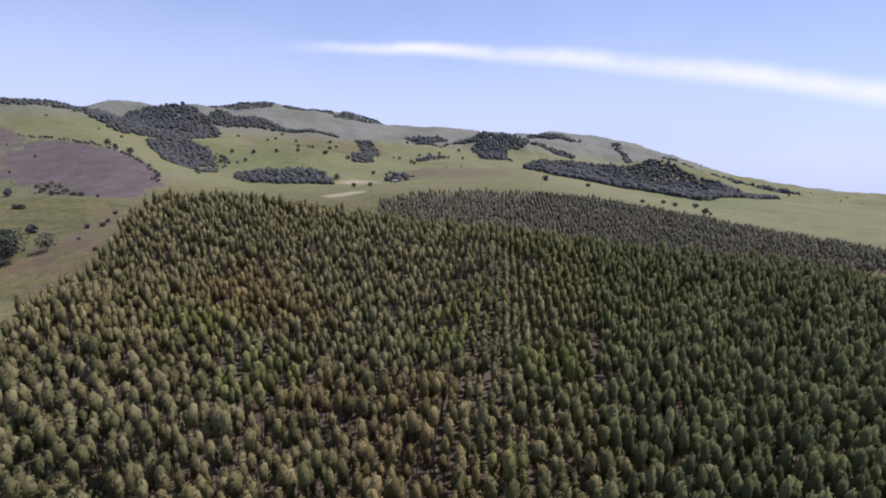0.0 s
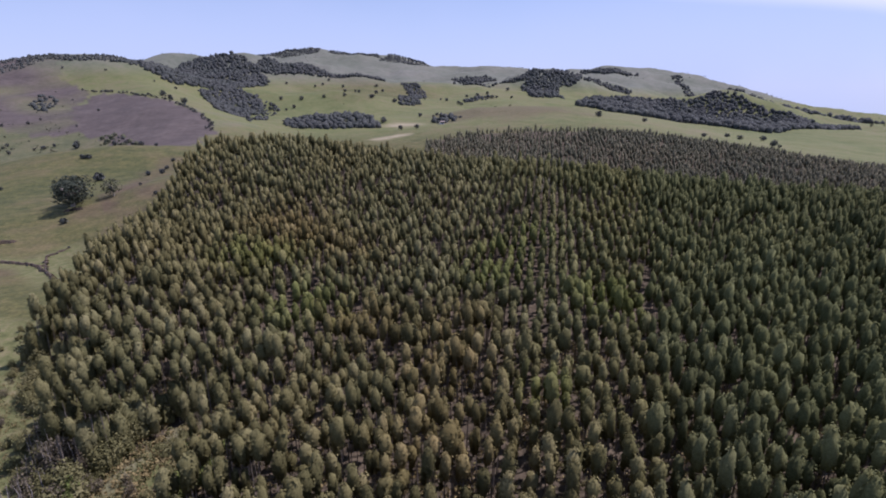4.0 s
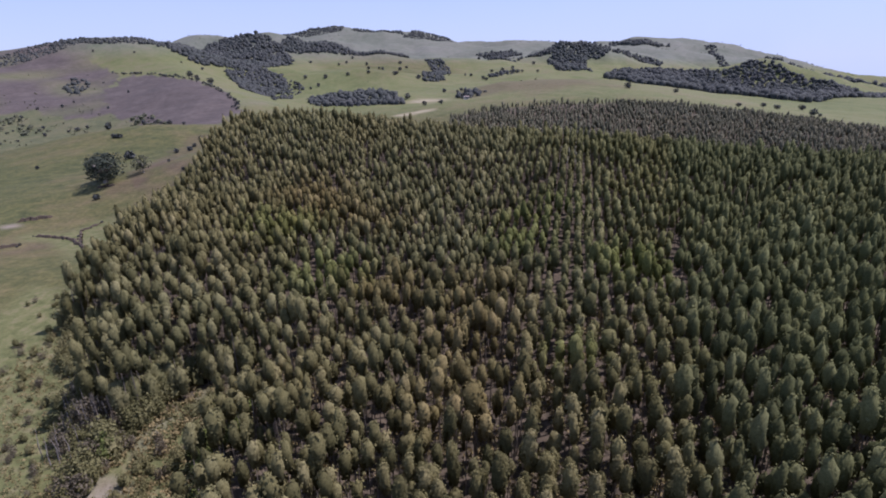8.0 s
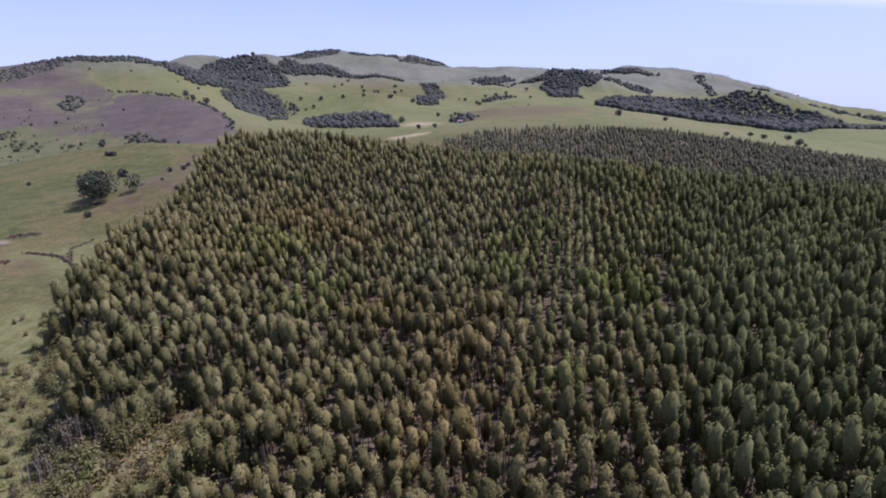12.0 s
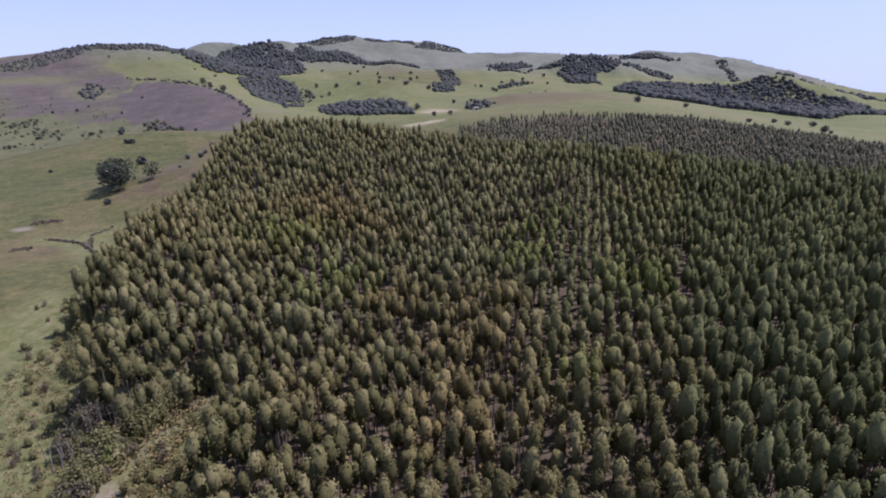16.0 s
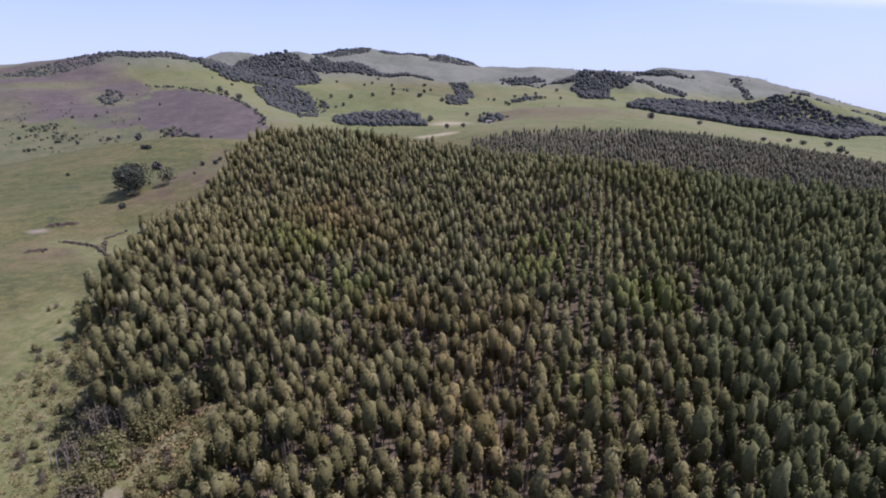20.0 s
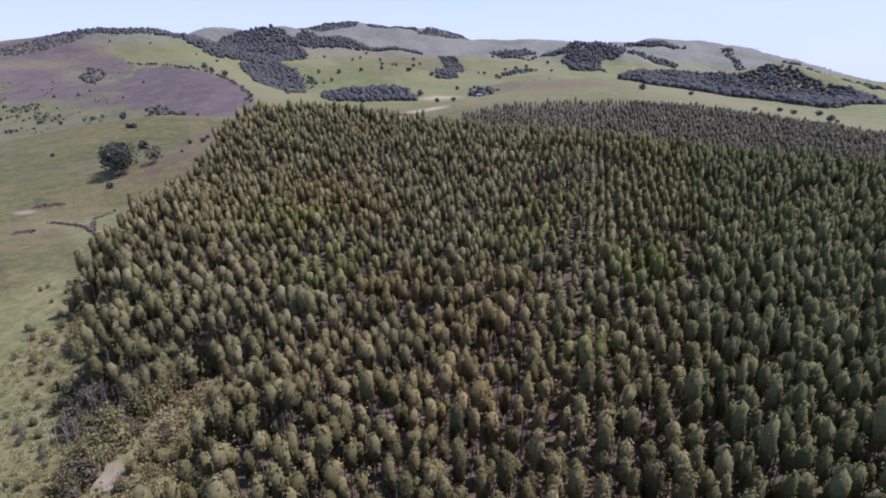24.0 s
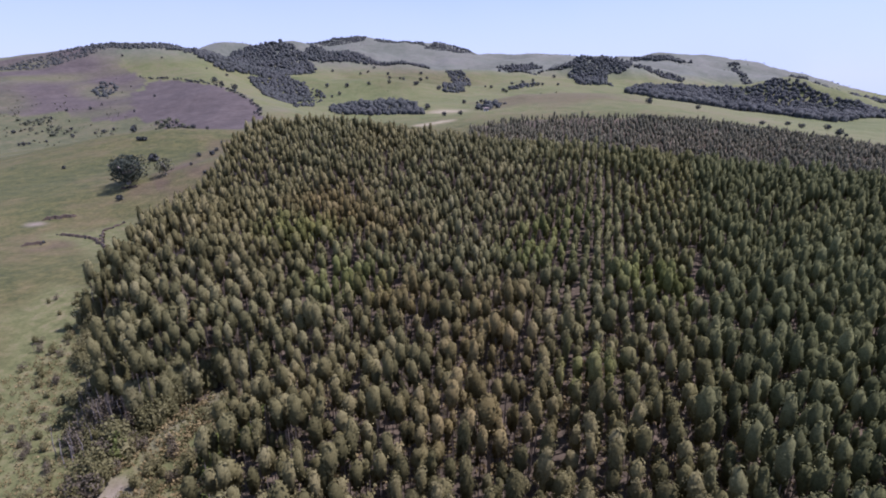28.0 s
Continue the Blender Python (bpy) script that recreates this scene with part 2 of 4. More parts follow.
def ground_material():
    m, nt, b = material("ground", 0.95)
    big = n_noise(nt, 0.006, 5.0, 0.6)
    mid = n_noise(nt, 0.05, 5.0, 0.65)
    fine = n_noise(nt, 0.9, 4.0, 0.7)
    small = n_noise(nt, 0.22, 4.0, 0.65)
    mixed = n_math(nt, "ADD", n_math(nt, "MULTIPLY", big, 0.32), n_math(nt, "ADD", n_math(nt, "MULTIPLY", mid, 0.36), n_math(nt, "ADD", n_math(nt, "MULTIPLY", fine, 0.10), n_math(nt, "MULTIPLY", small, 0.26))))
    grass = n_ramp(nt, mixed, [(0.38, (0.046, 0.054, 0.019)), (0.48, (0.070, 0.074, 0.026)), (0.53, (0.086, 0.083, 0.031)), (0.62, (0.106, 0.089, 0.042))])
    grass = n_mix(nt, 1.0, grass, n_ramp(nt, small, [(0.34, (0.86, 0.87, 0.86)), (0.66, (1.15, 1.13, 1.1))]), "MULTIPLY")
    grass = n_mix(nt, 1.0, grass, n_ramp(nt, fine, [(0.34, (0.72, 0.74, 0.74)), (0.66, (1.26, 1.24, 1.2))]), "MULTIPLY")
    # cattle-trodden dry patches
    dry = n_math(nt, "MULTIPLY", n_math(nt, "SUBTRACT", mid, 0.52), 5.0, True)
    col = n_mix(nt, n_math(nt, "MULTIPLY", dry, 0.4), grass, (0.116, 0.094, 0.048))
    # grass paled and greyed in its colour, standing in for haze over far hills
    hazed_grass = n_ramp(nt, mixed, [(0.38, (0.080, 0.092, 0.068)), (0.50, (0.114, 0.122, 0.098)), (0.63, (0.150, 0.150, 0.126))])
    meadow = n_ramp(nt, mixed, [(0.38, (0.074, 0.090, 0.030)), (0.48, (0.104, 0.115, 0.042)), (0.54, (0.124, 0.126, 0.052)), (0.63, (0.138, 0.120, 0.066))])
    col = n_mix(nt, n_attr(nt, "meadow"), col, meadow)
    col = n_mix(nt, n_attr(nt, "hazed_grass"), col, hazed_grass)
    burnt = n_ramp(nt, n_math(nt, "ADD", n_math(nt, "MULTIPLY", mid, 0.5), n_math(nt, "MULTIPLY", small, 0.5)), [(0.38, (0.062, 0.051, 0.045)), (0.52, (0.084, 0.068, 0.060)), (0.65, (0.108, 0.090, 0.079))])
    col = n_mix(nt, n_attr(nt, "bare"), col, burnt)
    worn = n_ramp(nt, n_math(nt, "ADD", n_math(nt, "MULTIPLY", fine, 0.5), n_math(nt, "MULTIPLY", small, 0.5)), [(0.36, (0.062, 0.046, 0.027)), (0.64, (0.125, 0.094, 0.056))])
    col = n_mix(nt, n_attr(nt, "worn"), col, worn)
    litter = n_ramp(nt, n_math(nt, "ADD", n_math(nt, "MULTIPLY", n_noise(nt, 0.25, 4.0), 0.5), n_math(nt, "MULTIPLY", fine, 0.5)), [(0.36, (0.042, 0.034, 0.022)), (0.52, (0.080, 0.062, 0.041)), (0.66, (0.128, 0.100, 0.068))])
    col = n_mix(nt, n_attr(nt, "litter"), col, litter)
    scrub = n_ramp(nt, n_noise(nt, 0.5, 5.0, 0.7), [(0.35, (0.074, 0.082, 0.030)), (0.5, (0.110, 0.114, 0.044)), (0.66, (0.158, 0.140, 0.072))])
    col = n_mix(nt, n_attr(nt, "scrub"), col, scrub)
    earth = n_ramp(nt, n_noise(nt, 0.4, 5.0, 0.7), [(0.35, (0.16, 0.132, 0.098)), (0.65, (0.26, 0.222, 0.175))])
    col = n_mix(nt, n_attr(nt, "earth"), col, earth)
    straw = n_ramp(nt, mid, [(0.35, (0.20, 0.175, 0.105)), (0.65, (0.29, 0.25, 0.165))])
    col = n_mix(nt, n_attr(nt, "straw"), col, straw)
    nt.links.new(col, b.inputs["Base Color"])
    n_bump(nt, b, n_math(nt, "ADD", fine, n_math(nt, "ADD", n_math(nt, "MULTIPLY", mid, 3.0), n_math(nt, "MULTIPLY", big, 40.0))), 0.6, 0.35)
    return m


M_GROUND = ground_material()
M_SOIL = bark_material("dark_soil", (0.055, 0.043, 0.032), (0.105, 0.080, 0.058))


# ---- the lie of the land: broad rounded hills, each (x, y, height) ----
VALLEY_FLOOR = [
    (-20, 260, -3.4), (40, 250, -2.0), (100, 240, -0.8), (170, 220, -4.3), (95, 420, 3.8),
    (207, 380, 3.2), (213, 300, 3.2), (60, 330, 2.2), (130, 320, -5.4), (-155, 215, -7.5),
    (-207, 265, 18.0), (-269, 320, -14.2), (-164, 320, 1.0), (-230, 420, 8.2), (-400, 400, -10.5),
    (-28, 540, 3.2), (-148, 580, 2.8), (122, 540, 17.6), (244, 560, 4.3), (336, 440, -5.3),
    (500, 100, -0.6), (350, 180, 1.7),
]
PLANTATION_RISE = [
    (0, 30, -0.7), (40, 40, 2.4), (80, 60, 2.6), (100, 100, 2.8), (15, 108, 4.8),
    (-20, 137, -1.4), (40, 140, -0.7), (90, 150, -4.5), (-50, 110, 5.1), (-60, 140, 1.8),
    (-41, 68, -0.6), (-97, 109, 7.2), (-50, 30, 5.5), (-80, -40, 5.5), (80, -40, 1.7),
    (-150, 50, 11.5), (150, 80, 2.6), (1, 192, 11.4), (-76, 205, 31.0), (63, 185, 13.0),
    (135, 160, 12.3), (-95, 169, -19.5), (-142, 165, 10.3),
]
WEST_HILLS = [
    (-516, 820, 36.3), (-277, 620, 16.9), (-373, 520, -2.4), (-491, 620, 4.3), (-800, 900, 22.1),
    (-403, 1130, 1.9), (-329, 930, 0.9), (-872, 1900, 46.5), (-700, 500, -8.6), (-1000, 700, 30.6),
    (-600, 200, 12.2), (-1500, 0, 34.2),
]
NORTH_HILLS = [
    (-107, 1120, 9.8), (-121, 880, 16.8), (-107, 720, -21.0), (68, 1000, 32.3), (-200, 1400, 10.6),
    (-451, 2000, 70.4), (32, 2000, 52.1), (101, 1500, 1.8), (61, 680, 0.3),
]
EAST_HILLS = [
    (286, 1300, -30.2), (340, 950, 24.5), (596, 2050, 23.4), (1045, 1800, 16.4), (641, 1500, 54.8),
    (768, 1200, -26.9), (503, 850, -16.8), (1500, 900, -26.7), (700, 300, -2.8), (1500, 0, 9.9),
]
RIM = [
    (0, -60, -0.6), (-1500, 2600, 17.2), (-900, 2600, 0.3), (0, 2600, 10.9), (2056, 2500, -28.8),
    (2956, 3600, -72.7), (1566, 1900, -44.3), (3600, 2600, -67.2), (3000, 1400, -36.2), (4000, 3800, -68.9),
    (900, 2600, 33.2), (2000, 1500, -38.5), (0, -500, -1.1), (-500, -400, 11.0), (500, -400, 2.9),
    (0, -1500, 26.4), (-1800, 1800, 27.0), (-2500, 2500, 27.9), (0, 3500, 15.8), (0, -3000, 22.0),
    (3000, 0, -20.0), (-3000, 0, 19.0), (-1500, 3500, 13.1),
]
# steeper knolls and summits: x, y, height, half-length, half-width, turn in degrees
KNOLLS = [
    (-407, 1130, 48, 95, 80, 0), (-505, 830, 30, 150, 60, 0), (-290, 630, 16, 150, 42, -59), (-270, 745, -14, 150, 45, -59),
    (-451, 2000, 42, 120, 140, 0), (-850, 1900, 40, 90, 120, 0), (-337, 2010, 20, 70, 120, 20), (-125, 2000, 30, 90, 120, 0),
    (286, 1300, 46, 95, 85, 0), (680, 2050, 34, 105, 120, 0), (864, 1950, 36, 130, 110, 0), (1020, 1850, 26, 110, 110, 0),
    (635, 1150, 22, 90, 65, 0), (-95, 600, 9, 48, 30, 0), (-215, 1150, 26, 170, 55, -10), (-140, 850, 13, 120, 42, -48),
    (130, 625, 10, 110, 50, 0), (-215, 328, 11, 110, 34, 0), (20, 990, -12, 60, 140, 10), (430, 1350, 20, 120, 70, 30),
    (1110, 1500, -20, 170, 170, 0), (613, 1120, 12, 60, 50, 0),
]


def lattice(x, y):
    """Smooth random field between -1 and 1, one bump to a unit."""
    x0, y0 = np.floor(x), np.floor(y)
    fx, fy = x - x0, y - y0
    fx, fy = fx * fx * (3 - 2 * fx), fy * fy * (3 - 2 * fy)

    def corner(a, b):
        h = np.sin(a * 127.1 + b * 311.7) * 43758.5453
        return 2 * (h - np.floor(h)) - 1

    top = corner(x0, y0) * (1 - fx) + corner(x0 + 1, y0) * fx
    low = corner(x0, y0 + 1) * (1 - fx) + corner(x0 + 1, y0 + 1) * fx
    return top * (1 - fy) + low * fy


def fractal(x, y):
    """Three octaves of it."""
    return 0.6 * lattice(x, y) + 0.28 * lattice(2.1 * x + 5, 2.1 * y + 9) + 0.13 * lattice(4.3 * x, 4.3 * y)


def land(x, y):
    """Height of the ground at arrays of x and y."""
    x, y = np.asarray(x, float), np.asarray(y, float)
    z = np.zeros(np.broadcast(x, y).shape)
    for hx, hy, height in VALLEY_FLOOR + PLANTATION_RISE + WEST_HILLS + NORTH_HILLS + EAST_HILLS + RIM:
        r = 0.85 * max(38.0, 0.24 * math.hypot(hx, hy))
        z = z + height * np.exp(-((x - hx) ** 2 + (y - hy) ** 2) / (2 * r * r))
    for hx, hy, height, rl, rw, turn in KNOLLS:
        c, s = math.cos(radians(turn)), math.sin(radians(turn))
        u, v = (x - hx) * c + (y - hy) * s, (y - hy) * c - (x - hx) * s
        z = z + height * np.exp(-(u / rl) ** 2 / 2 - (v / rw) ** 2 / 2)
    d = np.hypot(x, y)
    far = np.clip((d - 450) / 900, 0, 1)
    z = z + far * (26 * fractal(x / 230, y / 230) - 30 * np.abs(fractal(x / 150 + 7, y / 150 + 3)) + 7)
    z = z + 0.35 * np.sin(x / 9.1 + np.sin(y / 13)) * np.sin(y / 11.3 + np.sin(x / 17))
    return z


def inside(poly, x, y):
    """Whether points lie inside a polygon."""
    x, y = np.asarray(x, float), np.asarray(y, float)
    odd = np.zeros(x.shape, bool)
    for (ax, ay), (bx, by) in zip(poly, poly[1:] + poly[:1]):
        if ay != by:
            odd ^= ((ay > y) != (by > y)) & (x < (bx - ax) * (y - ay) / (by - ay) + ax)
    return odd


def line_distance(points, x, y):
    """Distance to a chain of points."""
    best = np.full(np.asarray(x).shape, 1e9)
    for (ax, ay), (bx, by) in zip(points, points[1:]):
        dx, dy = bx - ax, by - ay
        k = np.clip(((x - ax) * dx + (y - ay) * dy) / (dx * dx + dy * dy), 0, 1)
        best = np.minimum(best, np.hypot(x - ax - k * dx, y - ay - k * dy))
    return best


def ripple(x, y, size, seed=0.0):
    """A smooth field between about -1 and 1 with features of that size."""
    a, b = np.asarray(x) / size, np.asarray(y) / size
    return 0.5 * (np.sin(a * 2.1 + 1.7 * np.sin(b * 1.3 + seed) + seed) + np.sin(b * 2.3 + 1.9 * np.sin(a * 1.1 - seed) + 2 * seed))


PLANTATION = [(-47, 55), (-52.5, 63), (-55, 73), (-57, 81), (-68.5, 84), (-72, 98), (-75, 110), (-83, 132), (-87, 154), (-88, 171), (-90, 200), (-90, 226), (-60, 230), (0, 214), (70, 204),
              (160, 186), (240, 168), (240, 12), (-33, 12), (-37, 52)]
CLEARING = [(-46, 40), (-48, 50), (-46, 57), (-43.5, 61), (-40.5, 66), (-36, 71), (-31, 74), (-29, 71), (-30, 64), (-31, 57), (-29, 49), (-28, 40), (-30, 32), (-42, 30)]
TRACK = [(-41, 44), (-41.5, 52), (-41.5, 58), (-40, 64), (-37.5, 68.5), (-32, 72.5)]
GULLY = [(-124, 148), (-113, 146), (-104, 138), (-94, 127), (-87, 122)]
GULLY_ARM = [(-104, 138), (-115, 154), (-112, 161)]
RUT, LOWER_RUT = [(-140, 296), (-133, 259), (-120, 200), (-123, 190)], [(-103, 172), (-108, 160), (-114, 151), (-115, 133)]
RIDE = [(54, 126), (47, 106), (40, 87)]          # a narrow unplanted strip between the two blocks
GAPS = [(5, 65, 4.5, 3), (23, 76, 3.5, 2.6), (46, 158, 4, 4), (22, 143, 4, 4),
        (-7, 76, 4.5, 3), (44, 77, 3, 3), (29, 53, 3, 2.5), (-10, 50, 3, 2), (62, 92, 3, 4), (76, 92, 2.5, 5), (58, 62, 2.5, 4)]      # missing trees: x, y and half-widths
FRESH_PATCHES = [(34, 93, 8), (14, 105, 8), (17, 117, 7), (16, 64, 4), (-38, 113, 9), (-23, 91, 8), (27, 127, 6)]
DULL_PATCHES = [(-38, 137, 10), (-27, 125, 10), (-18, 118, 9), (5, 83, 8), (2, 70, 8), (1, 54, 8), (-11, 84, 8)]
FAR_PLANTATION = [(-2, 300), (0, 420), (40, 440), (180, 432), (250, 385), (300, 310), (330, 235), (180, 228), (60, 252)]
BURNT_FIELD = [(-387, 666), (-331, 628), (-263, 573), (-215, 524), (-189, 484), (-178, 448), (-165, 380), (-166, 330), (-214, 406), (-262, 443), (-315, 494), (-373, 590)]
BURNT_SLOPE = [(-760, 700), (-654, 745), (-621, 770), (-586, 810), (-545, 825), (-500, 800), (-485, 748), (-438, 703), (-400, 668), (-372, 592), (-310, 494), (-345, 480), (-400, 515), (-470, 490), (-640, 560)]

# ground: one sheet from under the camera to the horizon
rings = np.concatenate([np.linspace(0.01, 30, 10), np.geomspace(33, 4800, 290)])
front = np.radians(np.linspace(-56, 56, 460))
back = np.radians(np.linspace(56, 304, 110))[1:-1]
spokes = np.concatenate([front, back])
gr, ga = np.meshgrid(rings, spokes, indexing="ij")
gx, gy = gr * np.sin(ga), gr * np.cos(ga)
gz = land(gx, gy)
nr, ns = gr.shape
verts = np.stack([gx.ravel(), gy.ravel(), gz.ravel()], 1)
i, j = np.meshgrid(np.arange(nr - 1), np.arange(ns), indexing="ij")
k = (j + 1) % ns
quads = np.stack([i * ns + j, (i + 1) * ns + j, (i + 1) * ns + k, i * ns + k], -1).reshape(-1, 4)


def stand_mesh(name, built, mat):
    """The mesh of many scattered plants, with a tint for each plant."""
    verts, faces, tints, soft = built
    me = mesh_from(name, verts, faces, [mat], mat in (M_STAND, M_STAND_DEEP, M_LEAF_FAR, M_NATIVE))
    at = me.attributes.new("tint", "FLOAT", "POINT")
    at.data.foreach_set("value", tints.astype(np.float32))
    soften(me, soft)
    if mat in (M_STAND, M_STAND_DEEP):
        x, y = verts[:, 0], verts[:, 1]
        fresh = np.zeros(len(x))
        for cx, cy, r in FRESH_PATCHES:
            fresh = np.maximum(fresh, np.clip(1.5 - np.hypot(x - cx, y - cy) / r, 0, 1))
        dull = np.zeros(len(x))
        for cx, cy, r in DULL_PATCHES:
            dull = np.maximum(dull, np.clip(1.5 - np.hypot(x - cx, y - cy) / r, 0, 1))
        for key, values in (("fresh", fresh * 0.75 + np.clip((x - 10) / 120, 0, 0.35)), ("dull", dull)):
            at = me.attributes.new(key, "FLOAT", "POINT")
            at.data.foreach_set("value", values.astype(np.float32))
    return me


def soften(me, soft):
    """Lets leaf sprays take the light like the rounded leaf mass that they lie in: one outward way for each corner."""
    if soft is not None:
        at = me.attributes.new("custom_normal", "FLOAT_VECTOR", "POINT")
        at.data.foreach_set("vector", np.ascontiguousarray(soft, np.float32).ravel())
    return me


def mesh_from(name, verts, faces, mats, smooth=False, face_mats=None):
    """A mesh from arrays of corners and of equal-sided faces."""
    me = bpy.data.meshes.new(name)
    n, side = faces.shape
    me.vertices.add(len(verts))
    me.vertices.foreach_set("co", np.ascontiguousarray(verts, np.float32).ravel())
    me.loops.add(n * side)
    me.loops.foreach_set("vertex_index", np.ascontiguousarray(faces, np.int32).ravel())
    me.polygons.add(n)
    me.polygons.foreach_set("loop_start", np.arange(0, n * side, side, dtype=np.int32))
    for m in mats:
        me.materials.append(m)
    if face_mats is not None:
        me.polygons.foreach_set("material_index", np.ascontiguousarray(face_mats, np.int32))
    me.update(calc_edges=True)
    me.polygons.foreach_set("use_smooth", np.full(n, smooth))
    me.validate()
    return me


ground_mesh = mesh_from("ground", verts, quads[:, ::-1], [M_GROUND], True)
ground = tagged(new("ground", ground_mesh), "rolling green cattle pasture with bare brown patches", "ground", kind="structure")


def mask(name, values):
    at = ground_mesh.attributes.new(name, "FLOAT", "POINT")
    at.data.foreach_set("value", np.clip(values, 0, 1).astype(np.float32).ravel())


wob_x, wob_y = gx + 6 * ripple(gx, gy, 14, 1.0), gy + 6 * ripple(gx, gy, 16, 2.0)
track_d = line_distance(TRACK, gx, gy) + 0.8 * ripple(gx, gy, 4, 0.5)
in_clear = inside(CLEARING, gx + 0.8 * ripple(gx, gy, 3), gy)
mask("litter", ((inside(PLANTATION, gx, gy) & ~in_clear) | inside(FAR_PLANTATION, gx, gy)) * 1.0)
mask("bare", inside(BURNT_FIELD, wob_x, wob_y) * 1.0 + inside(BURNT_SLOPE, wob_x, wob_y) * np.clip(0.8 + 0.45 * ripple(gx, gy, 40), 0, 1))
mask("worn", np.clip(1.3 - np.hypot((gx - 90) / 80, (gy - 590) / 70) + 0.25 * ripple(gx, gy, 25), 0, 0.65) + np.clip(1.15 - line_distance(RUT, gx, gy) / 7 + 0.6 * ripple(gx, gy, 6, 0.4), 0, 0.55) + np.clip(1.0 - line_distance(LOWER_RUT, gx, gy) / 6 + 0.6 * ripple(gx, gy, 5, 0.9), 0, 0.6)
     + inside([(-119, 185), (-122, 204), (-142, 255), (-101, 210), (-94, 186), (-105, 180)], gx + 3 * ripple(gx, gy, 5), gy) * np.clip(0.35 + 0.5 * ripple(gx, gy, 7, 1.1), 0, 0.8))
brown_hill = np.clip(1.3 - np.hypot((gx + 95) / 110, (gy - 1000) / 190) + 0.3 * ripple(gx, gy, 40), 0, 0.8)
mask("meadow", np.clip((np.hypot(gx, gy) - 420) / 120, 0, 1) * (1 - brown_hill) * np.clip(1 - (line_distance([(-560, 520), (-400, 500), (-300, 440)], gx, gy) < 90) * 0.8, 0, 1))
mask("scrub", np.clip(1.6 - line_distance([(-48, 30), (-55, 52), (-68, 72), (-80, 92)], gx, gy) / 7 + 0.4 * ripple(gx, gy, 5), 0, 1)
     + in_clear * 0.8 + np.clip(1.4 - line_distance(GULLY, gx, gy) / 5, 0, 0.8) + np.clip(1.3 - line_distance(GULLY_ARM, gx, gy) / 4, 0, 0.7)
     + np.clip(1.2 - np.hypot((gx + 101) / 14, (gy - 150) / 16), 0, 0.7))
mask("earth", np.clip(1.6 - np.hypot((gx + 42.5) / 3.0, (gy - 49) / 1.7), 0, 0.45) + np.clip(0.7 - track_d / 1.1 + 0.5 * ripple(gx, gy, 2.5), 0, 0.3)
     + np.clip(1.3 - line_distance([(-139, 154), (-137, 159)], gx, gy) / 1.3, 0, 1) + np.clip(1.2 - np.hypot((gx + 98) / 4, (gy - 90) / 3), 0, 0.9))
# painted haze grows with height and distance; last term greys a western slope band
mask("hazed_grass", np.clip((gz - 55) / 40 + (np.hypot(gx, gy) - 980) / 600, 0, 0.9) + np.clip(1.7 - line_distance([(-560, 520), (-400, 500), (-285, 455)], gx, gy) / 70 + 0.5 * ripple(gx, gy, 22), 0, 0.2))
mask("straw", np.clip(2.2 - np.hypot((gx + 23) / 20, (gy - 554) / 13) * 1.6, 0, 1) + np.clip(2 - line_distance([(-40, 452), (-19, 475)], gx, gy) / 5, 0, 1))


# ---- foliage builders ----
rng = np.random.default_rng(7)


def clump_cards(centres, normals, sizes, gen):
    """Small bent leaf sprays: one four-sided piece at each centre, facing about along its normal."""
    n = len(centres)
    ref = gen.normal(size=(n, 3))
    t = np.cross(normals, ref)
    t /= np.linalg.norm(t, axis=1, keepdims=True) + 1e-9
    b = np.cross(normals, t)
    s = sizes[:, None]
    lift = normals * s * gen.uniform(-0.25, 0.25, (n, 1))
    quad = np.stack([centres - t * s + lift, centres - b * s * 0.8 - lift, centres + t * s + lift, centres + b * s * 0.8 - lift], 1)
    return quad.reshape(-1, 3), np.arange(4 * n).reshape(-1, 4)


def crown_cards(gen, n, height, base, radius, leaf, fullness=0.78, wave=0.10, loose=0.28, dome=1.0):
    """An upright oval crown of n sprays between base and height."""
    d = gen.normal(size=(n, 3))
    d /= np.linalg.norm(d, axis=1, keepdims=True)
    shell = gen.uniform(0.0, 1.0, n) ** (1 / 3) * (1 - fullness) + fullness * gen.uniform(0.84, 1.06, n)
    lobes = 1 + wave * np.sin(d[:, 0] * 5 + d[:, 2] * 4 + gen.uniform(0, 6)) * np.cos(d[:, 1] * 4 + gen.uniform(0, 6))
    half = (height - base) / 2
    p = d * (shell * lobes)[:, None]
    flat = np.sqrt(1 - d[:, 2] ** 2)
    taper = np.maximum(flat, 0.15) ** dome / np.maximum(flat, 0.15) * np.where(p[:, 2] < 0, 1 - 0.15 * p[:, 2] ** 2, 1 - 0.04 * p[:, 2])
    c = np.stack([p[:, 0] * radius * taper, p[:, 1] * radius * taper, base + half + np.sign(p[:, 2]) * np.abs(p[:, 2]) ** 0.85 * half], 1)
    nrm = d * np.array([1, 1, 0.8]) + gen.normal(size=(n, 3)) * loose + np.array([0, 0, 0.1])
    nrm /= np.linalg.norm(nrm, axis=1, keepdims=True)
    return clump_cards(c, nrm, gen.uniform(0.65, 1.25, n) * leaf, gen)


